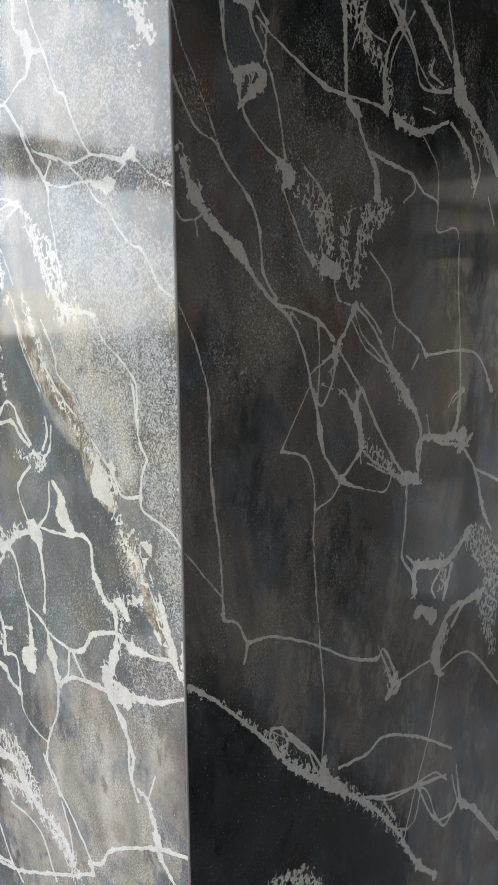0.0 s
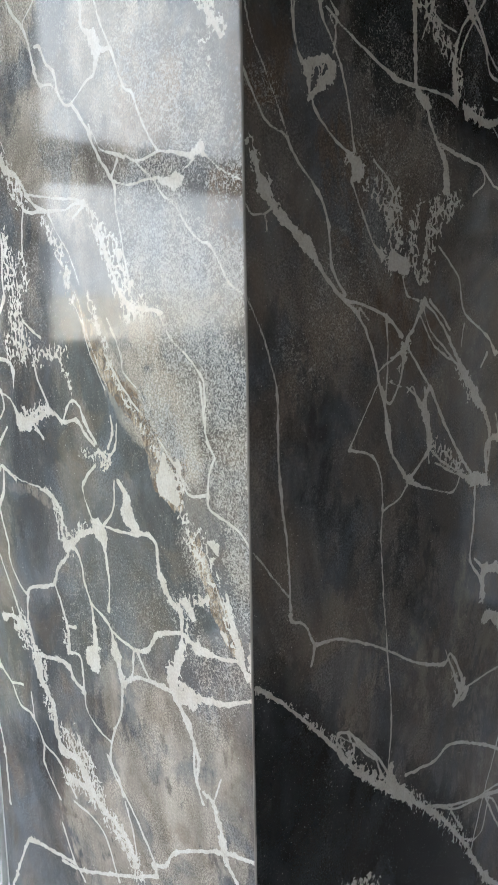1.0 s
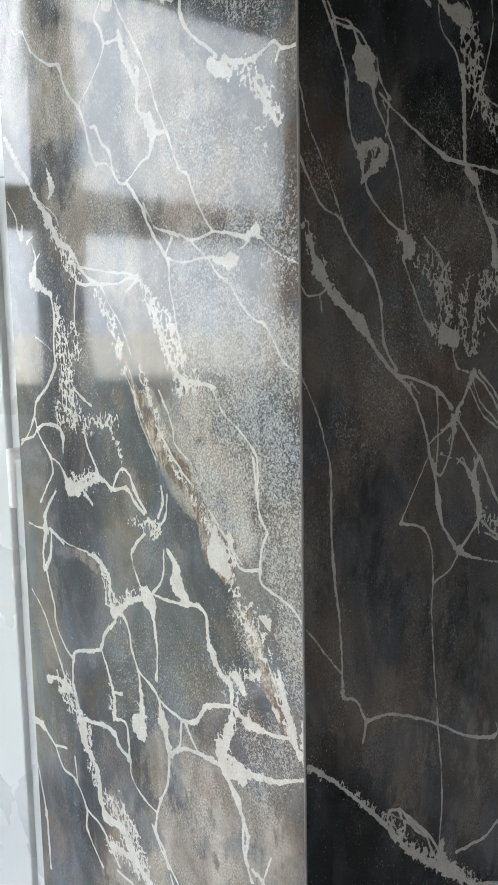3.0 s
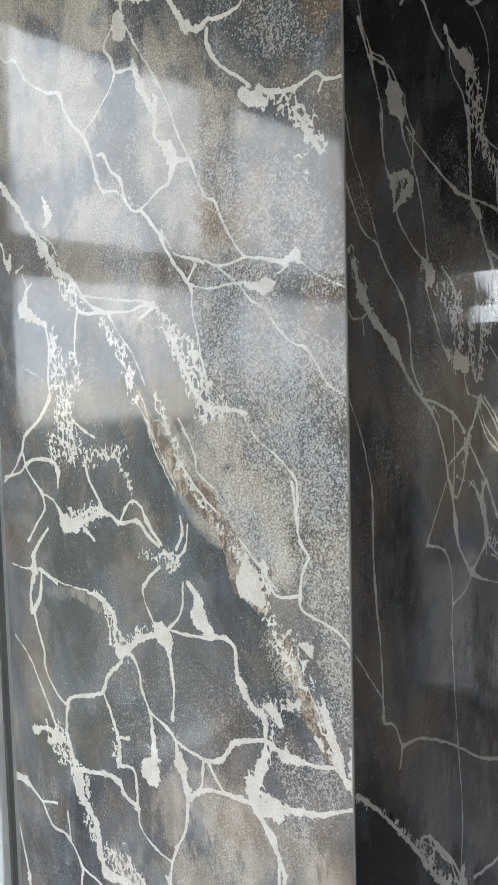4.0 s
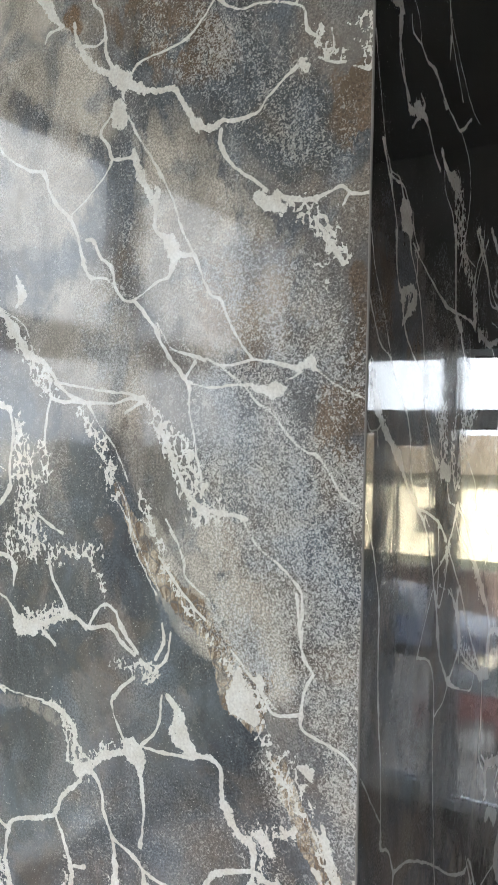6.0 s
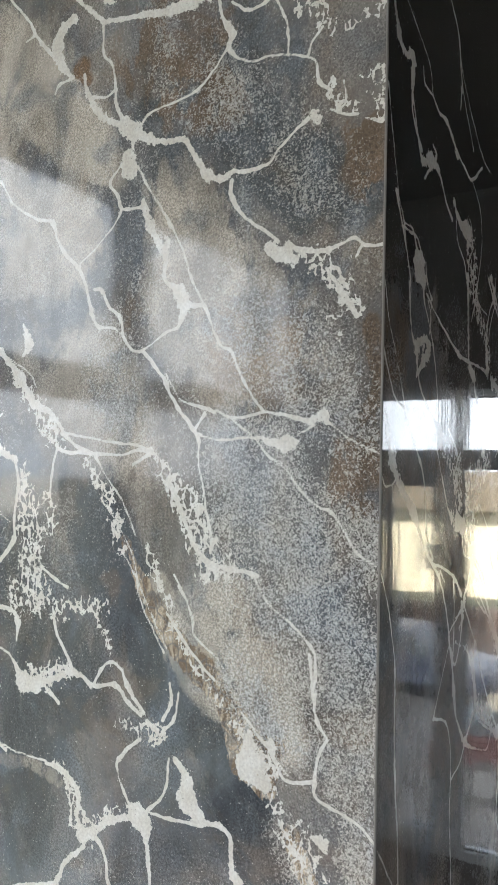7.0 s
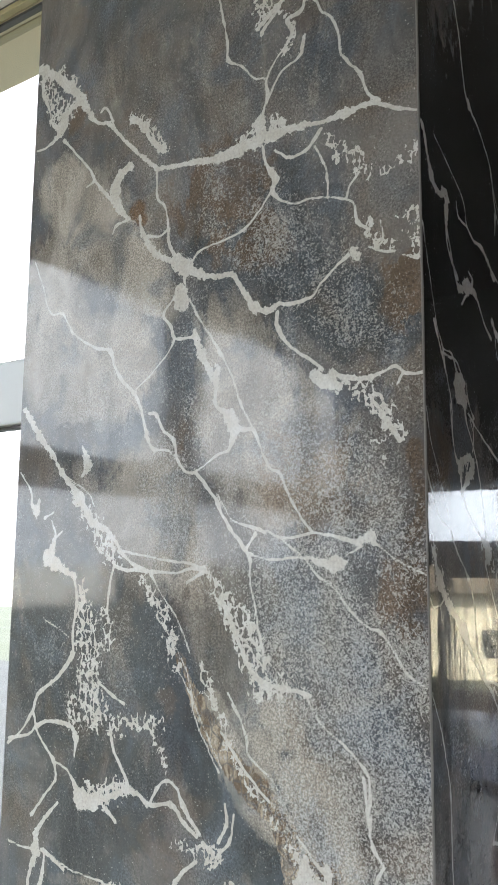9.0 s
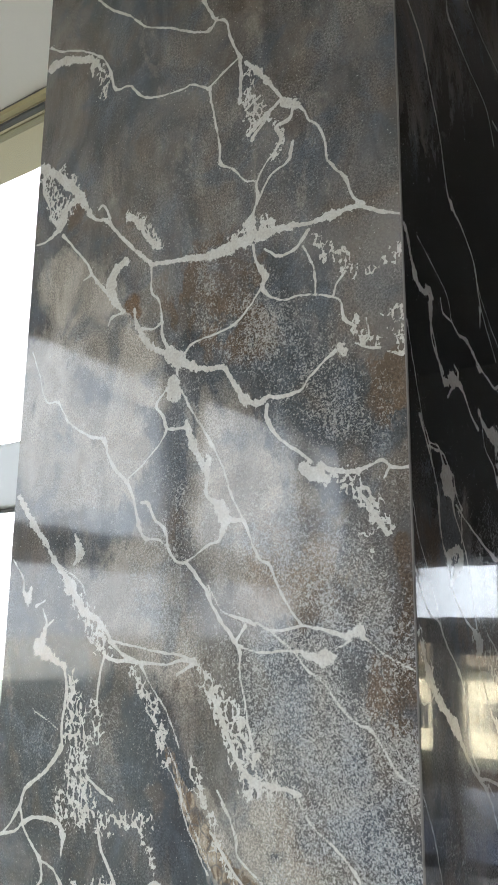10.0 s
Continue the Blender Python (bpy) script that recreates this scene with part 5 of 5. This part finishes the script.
# ---- windows ----
def window(name, m, width, z0, z1, transom, posts, label, sashes=(), deep=0.07, wide_top=False, head=None, side=0.06):
    """A white framed window, built along its own x from 0 to width, inner side at y = 0. posts: (from, to) along x."""
    top = empty(name, m)
    tagged(top, label, "window", kind="structure")
    f, g = side, 0.012 if head else 0.028
    block("window_frame", (0, 0, z0), (width, deep, z0 + f), WHITE, top, 0.004)
    if head:
        for y0, y1, drop, paint in ((0.0, 0.016, g, head), (0.0162, 0.022, 0.004, SEAL), (0.0222, 0.050, g - 0.003, CREAM), (0.0502, deep, g, head)):
            block("head_bead", (0, y0, z1 - drop), (width, y1, z1), paint, top, 0.0012)
    else:
        block("window_frame", (0, 0, z1 - g), (width, deep, z1), WHITE, top, 0.004)
    edges = [(0, f), *posts, (width - f, width)]
    for a, b in edges:
        high = transom[0] if wide_top and (a, b) in posts else z1 - g
        block("window_frame", (a, 0.002, z0 + f), (b, deep - 0.002, high), WHITE, top, 0.004)
    spans = [(a, b) for (_, a), (b, _) in zip(edges, edges[1:])]
    whole = [(f, width - f)]
    for a, b in whole if wide_top else spans:
        block("transom", (a, 0.004, transom[0]), (b, deep - 0.004, transom[1]), WHITE, top, 0.004)
    for a, b in whole if wide_top else spans:
        glaze(top, a, b, transom[1], z1 - g, 0.0, deep)
    for k, (a, b) in enumerate(spans):
        glaze(top, a, b, z0 + f, transom[0], sashes[k] if k in sashes else 0.0, deep)
    return top


def glaze(top, a, b, lo, hi, s, deep):
    """A pane with its seal, in a sash of width s where there is one."""
    if s:
        s, r = s if isinstance(s, tuple) else (s, s)
        bm = bmesh.new()
        box(bm, (a, -0.012, lo), (a + s, deep - 0.01, hi), 0.004)
        box(bm, (b - r, -0.012, lo), (b, deep - 0.01, hi), 0.004)
        box(bm, (a + s, -0.012, lo), (b - r, deep - 0.01, lo + s), 0.004)
        box(bm, (a + s, -0.012, hi - s), (b - r, deep - 0.01, hi), 0.004)
        part("sash", bm, WHITE, top, "pale sash frame")
        b += s - r
    bm = bmesh.new()
    for p, q in (((a + s, lo + s), (a + s + 0.006, hi - s)), ((b - s - 0.006, lo + s), (b - s, hi - s)),
                 ((a + s, lo + s), (b - s, lo + s + 0.006)), ((a + s, hi - s - 0.006), (b - s, hi - s))):
        box(bm, (p[0], 0.020, p[1]), (q[0], 0.034, q[1]))
    part("seal", bm, SEAL, top, "black rubber seal")
    pane = block("pane", (a + s + 0.002, 0.024, lo + s + 0.002), (b - s - 0.002, 0.030, hi - s - 0.002), GLASS, top)
    pane.visible_shadow = False


# beside the column: across the picture it runs away along +y
side = Matrix.Translation((WIN_X, COL_W + 0.001, 0)) @ Matrix(((0, 1, 0, 0), (1, 0, 0, 0), (0, 0, 1, 0), (0, 0, 0, 1)))
side_window = window("window_1", side, WIN_Y - COL_W, 0.1, 2.872, (1.97, 2.095), [(0.455, 0.545)],
                     "pale plastic framed window beside the column, closed", {1: 0.19}, wide_top=True, head=GOLD)
# glazed wall at the far end
END_W = WIN_X - WEST_X - 0.08
end = pose(WIN_X - END_W, WIN_Y, 0)
to_x = lambda x: x - (WIN_X - END_W)
window("window_2", end, END_W, 0.06, 2.84, (1.98, 2.11),
       [(to_x(-3.19), to_x(-3.02)), (to_x(-2.12), to_x(-1.92)), (to_x(-0.95), to_x(-0.78))],
       "large white framed glazed wall of the porch")
tagged(block("wall_north", (WEST_X, WIN_Y, -0.2), (WIN_X - END_W, WIN_Y + 0.2, TOP), WALL), "plain painted wall beside the glazing, kept dark to cut bounced light", "wall", kind="structure")
tagged(block("trim", (WIN_X - END_W, WIN_Y + 0.002, 2.84), (WIN_X, WIN_Y + 0.075, TOP), GOLD), "ochre strip over the window head", "trim", kind="structure")
tagged(block("trim", (WIN_X + 0.004, COL_W, 2.872), (WIN_X + 0.07, WIN_Y, TOP), SEAL), "dark joint over the window head", "trim", kind="structure")
tagged(block("window_sill", (WIN_X, COL_W, -0.2), (WIN_X + 0.07, WIN_Y + 0.07, 0.1), WALL), "low plinth under the window", "plinth", kind="structure")
tagged(block("window_sill", (WIN_X - END_W, WIN_Y, -0.2), (WIN_X, WIN_Y + 0.07, 0.06), WALL), "low plinth under the glazing", "plinth", kind="structure")

# far windows, mirrored in the dark face
EAST_Y = -1.38
east = Matrix.Translation((EAST_X, EAST_Y, 0)) @ Matrix(((0, 1, 0, 0), (1, 0, 0, 0), (0, 0, 1, 0), (0, 0, 0, 1)))
at = lambda y: y - EAST_Y
window("window_3", east, at(-0.74), 0.18, 2.06, (1.72, 1.81), [(at(-1.085), at(-1.04))],
       "white framed window with a hinged sash on the far wall", {1: (0.05, 0.03)}, wide_top=True, side=0.04)
window("window_5", east @ Matrix.Translation((at(-0.739), 0, 0)), 0.689, 0.18, 2.06, (1.74, 1.81), [],
       "white framed glazed door on the far wall", side=0.04)
tagged(block("wall_east", (EAST_X, SOUTH_Y, -0.2), (EAST_X + 0.2, EAST_Y, TOP), WALL), "plain painted wall, kept dark to cut bounced light", "wall", kind="structure")
tagged(block("wall_east_head", (EAST_X, EAST_Y, 2.06), (EAST_X + 0.2, 0.3, TOP), WALL), "plain painted wall over the windows, kept dark to cut bounced light", "wall", kind="structure")
tagged(block("wall_east_foot", (EAST_X, EAST_Y, -0.2), (EAST_X + 0.2, -0.05, 0.18), WALL), "plain painted wall under the windows, kept dark to cut bounced light", "wall", kind="structure")
tagged(block("wall_east_end", (EAST_X, -0.05, -0.2), (EAST_X + 0.2, 0.3, 2.06), WALL), "plain painted wall, kept dark to cut bounced light", "wall", kind="structure")

# unseen window, added behind the camera to light the left face
west = Matrix.Translation((WEST_X - 0.1, -3.6, 0)) @ Matrix(((0, 1, 0, 0), (1, 0, 0, 0), (0, 0, 1, 0), (0, 0, 0, 1)))
window("window_4", west, 4.5, 0.1, 2.8, (1.97, 2.09), [(1.1, 1.2), (2.2, 2.3), (3.3, 3.4)], "wide white framed window opposite the column, added to light its left face")

# window handle
bm = bmesh.new()
box(bm, (-0.014, -0.005, -0.035), (0.014, 0.007, 0.035), 0.004)
hub = empty("window_handle", Matrix.Translation((WIN_X - 0.008, 1.078, 1.385)) @ Matrix(((0, 1, 0, 0), (1, 0, 0, 0), (0, 0, 1, 0), (0, 0, 0, 1))))
tagged(hub, "white plastic lever handle on the window sash", "window handle")
part("base_plate", bm, HANDLE, hub)
bm = bmesh.new()
box(bm, (-0.010, -0.030, -0.012), (0.010, -0.004, 0.012), 0.004)
box(bm, (-0.011, -0.040, -0.118), (0.011, -0.024, 0.013), 0.007)
part("lever", bm, HANDLE, hub)

# ---- outside ----
GROUND = -3.0
bm = bmesh.new()
bmesh.ops.create_grid(bm, x_segments=60, y_segments=60, size=1500)
for v in bm.verts:
    v.co.z = GROUND - 0.002
tagged(part("ground", bm, GRASS), "dry grass and bare fields out to the horizon", "ground", kind="structure")
tagged(block("road", (8, -60, GROUND), (26, 40, GROUND + 0.03), TARMAC), "grey asphalt yard in front of a house", "road", kind="structure")
eave = block("eave", (WIN_X + 0.075, COL_W - 0.2, 2.90), (WIN_X + 0.235, WIN_Y + 0.08, 3.06), CREAM)
tagged(eave, "cream boarded eave over the window", "eave", kind="structure")
house = empty("house", pose(34, -12, GROUND))
tagged(house, "long low house with sunlit cream walls and a brown roof", "house")
block("wall", (0, -14, 0), (8, 14, 3.7), CREAM, house)
bm = bmesh.new()
vs = [bm.verts.new(c) for c in ((-0.6, -14.5, 3.6), (8.6, -14.5, 3.6), (4, -14.5, 5.3), (-0.6, 14.5, 3.6), (8.6, 14.5, 3.6), (4, 14.5, 5.3))]
for f in ((0, 1, 2), (5, 4, 3), (0, 2, 5, 3), (2, 1, 4, 5), (1, 0, 3, 4)):
    bm.faces.new([vs[k] for k in f])
bmesh.ops.recalc_face_normals(bm, faces=bm.faces)
part("roof", bm, ROOF, house)
for y in range(-12, 13, 4):
    w = block("window", (-0.03, y, 1.0), (0.05, y + 1.2, 2.1), DARK_WINDOW, house)

# the field widens towards the horizon
bm = bmesh.new()
rim = [(-74, 72), (900, 72), (900, 1400), (-1430, 1400)]
deck = [bm.verts.new((x, y, GROUND + 0.05)) for x, y in rim]
foot = [bm.verts.new((x, y, GROUND)) for x, y in rim]
bm.faces.new(deck)
for k in range(4):
    bm.faces.new((foot[k], foot[(k + 1) % 4], deck[(k + 1) % 4], deck[k]))
tagged(part("field", bm, STUBBLE), "pale stubble field beyond the near meadow", "field", kind="structure")


def hull(bm, outline, y0, y1, inset=0.0):
    """A closed side outline in x and z, drawn out from y0 to y1."""
    a = [bm.verts.new((x, y0, z)) for x, z in outline]
    b = [bm.verts.new((x, y1, z)) for x, z in outline]
    n = len(outline)
    for k in range(n):
        bm.faces.new((a[k], a[(k + 1) % n], b[(k + 1) % n], b[k]))
    bm.faces.new(a[::-1])
    bm.faces.new(b)
    bmesh.ops.recalc_face_normals(bm, faces=bm.faces)


def car(m, paint, label):
    top = empty("car", m)
    tagged(top, label, "car", "cars in the yard")
    bm = bmesh.new()
    hull(bm, [(-2.1, 0.3), (2.1, 0.3), (2.15, 0.62), (1.95, 0.82), (1.0, 0.92), (-1.75, 0.95), (-2.1, 0.85), (-2.15, 0.5)], -0.85, 0.85)
    bmesh.ops.bevel(bm, geom=list(bm.edges), offset=0.06, segments=2, affect="EDGES")
    part("body", bm, paint, top)
    bm = bmesh.new()
    hull(bm, [(0.95, 0.9), (0.25, 1.36), (-1.1, 1.4), (-1.75, 0.93)], -0.68, 0.68)
    part("glasshouse", bm, DARK_WINDOW, top)
    bm = bmesh.new()
    hull(bm, [(0.2, 1.37), (0.1, 1.43), (-1.0, 1.46), (-1.12, 1.40)], -0.66, 0.66)
    part("roof", bm, paint, top)
    for x in (-1.3, 1.3):
        for y in (-0.78, 0.78):
            bm = bmesh.new()
            bmesh.ops.create_cone(bm, cap_ends=True, segments=24, radius1=0.32, radius2=0.32, depth=0.2, matrix=pose(x, y, 0.32, 90))
            wheel = part("wheel", bm, TYRE, top)
            bm = bmesh.new()
            bmesh.ops.create_cone(bm, cap_ends=True, segments=16, radius1=0.2, radius2=0.2, depth=0.22, matrix=pose(x, y, 0.32, 90))
            part("rim", bm, RIM, wheel)
    for y in (-0.6, 0.6):
        block("tail_light", (-2.16, y - 0.15, 0.66), (-2.1, y + 0.15, 0.8), RED, top)


car(pose(12.6, -1.9, GROUND + 0.03, 0, 0, 80), RED, "dark red parked car on the asphalt yard")
car(pose(17.5, -6.4, GROUND + 0.03, 0, 0, 95), BLUE, "blue-black parked car on the asphalt yard")
garden_wall = block("garden_wall", (22.5, -9.0, GROUND), (22.8, 6, GROUND + 1.25), BRICK, None, 0.03)
tagged(garden_wall, "low brown brick wall along the yard", "wall")

# hedge: many small leaf clumps on stems
hedge = empty("hedge", pose(22.6, -9.2, GROUND))
tagged(hedge, "clipped green hedge beside the brick wall", "hedge")
bm = bmesh.new()
rng = random.Random(4)
for k in range(2600):
    c = Vector((rng.uniform(-0.5, 0.5), -rng.uniform(0, 7), rng.uniform(0.1, 1.5) + 0.15 * rng.random()))
    a, b = [Vector([rng.uniform(-1, 1) for _ in range(3)]).normalized() * 0.11 for _ in range(2)]
    bm.faces.new([bm.verts.new(c + q) for q in (a, b, -a, -b)])
part("foliage", bm, LEAF, hedge)
for k in range(8):
    bm = bmesh.new()
    bmesh.ops.create_cone(bm, cap_ends=True, segments=7, radius1=0.05, radius2=0.02, depth=1.3, matrix=pose(0, -0.4 - k * 0.88, 0.65))
    part("stem", bm, BARK, hedge)


def far_house(m, w, h):
    top = empty("far_house", m)
    tagged(top, "small pale house far off on the horizon", "house", "houses on the horizon")
    block("wall", (-w / 2, -4, 0), (w / 2, 4, h), CREAM, top)
    bm = bmesh.new()
    hull(bm, [(-w / 2 - 0.5, h - 0.1), (w / 2 + 0.5, h - 0.1), (0, h + w * 0.3)], -4.5, 4.5)
    part("roof", bm, ROOF, top)
    for k in range(3):
        block("window", (-w * 0.35 + k * w * 0.27, -4.05, h * 0.35), (-w * 0.25 + k * w * 0.27, -3.9, h * 0.65), DARK_WINDOW, top)


for k in range(6):
    far_house(pose(196 + 11 * k + 5 * math.sin(3 * k), 290 - 7 * k, GROUND, 0, 0, -35 + 9 * math.sin(k)), 8 + 2 * math.sin(2 * k), 3.6 + 1.5 * (k % 2))

# barn: boarded walls under a shallow roof
barn = empty("barn", pose(15, -14.6, GROUND))
tagged(barn, "tall brown boarded barn at the edge of the yard", "barn")
block("wall", (0.05, -5, 0), (7, 4.6, 6.6), ROOF, barn)
for k in range(32):
    block("board", (0, -5 + k * 0.3, 0), (0.045 + 0.01 * (k % 2), -4.72 + k * 0.3, 6.6), BARN_BOARD, barn)
bm = bmesh.new()
hull(bm, [(-0.5, 6.5), (7.5, 6.5), (3.5, 8.2)], -5.5, 5.1)
part("roof", bm, ROOF, barn)
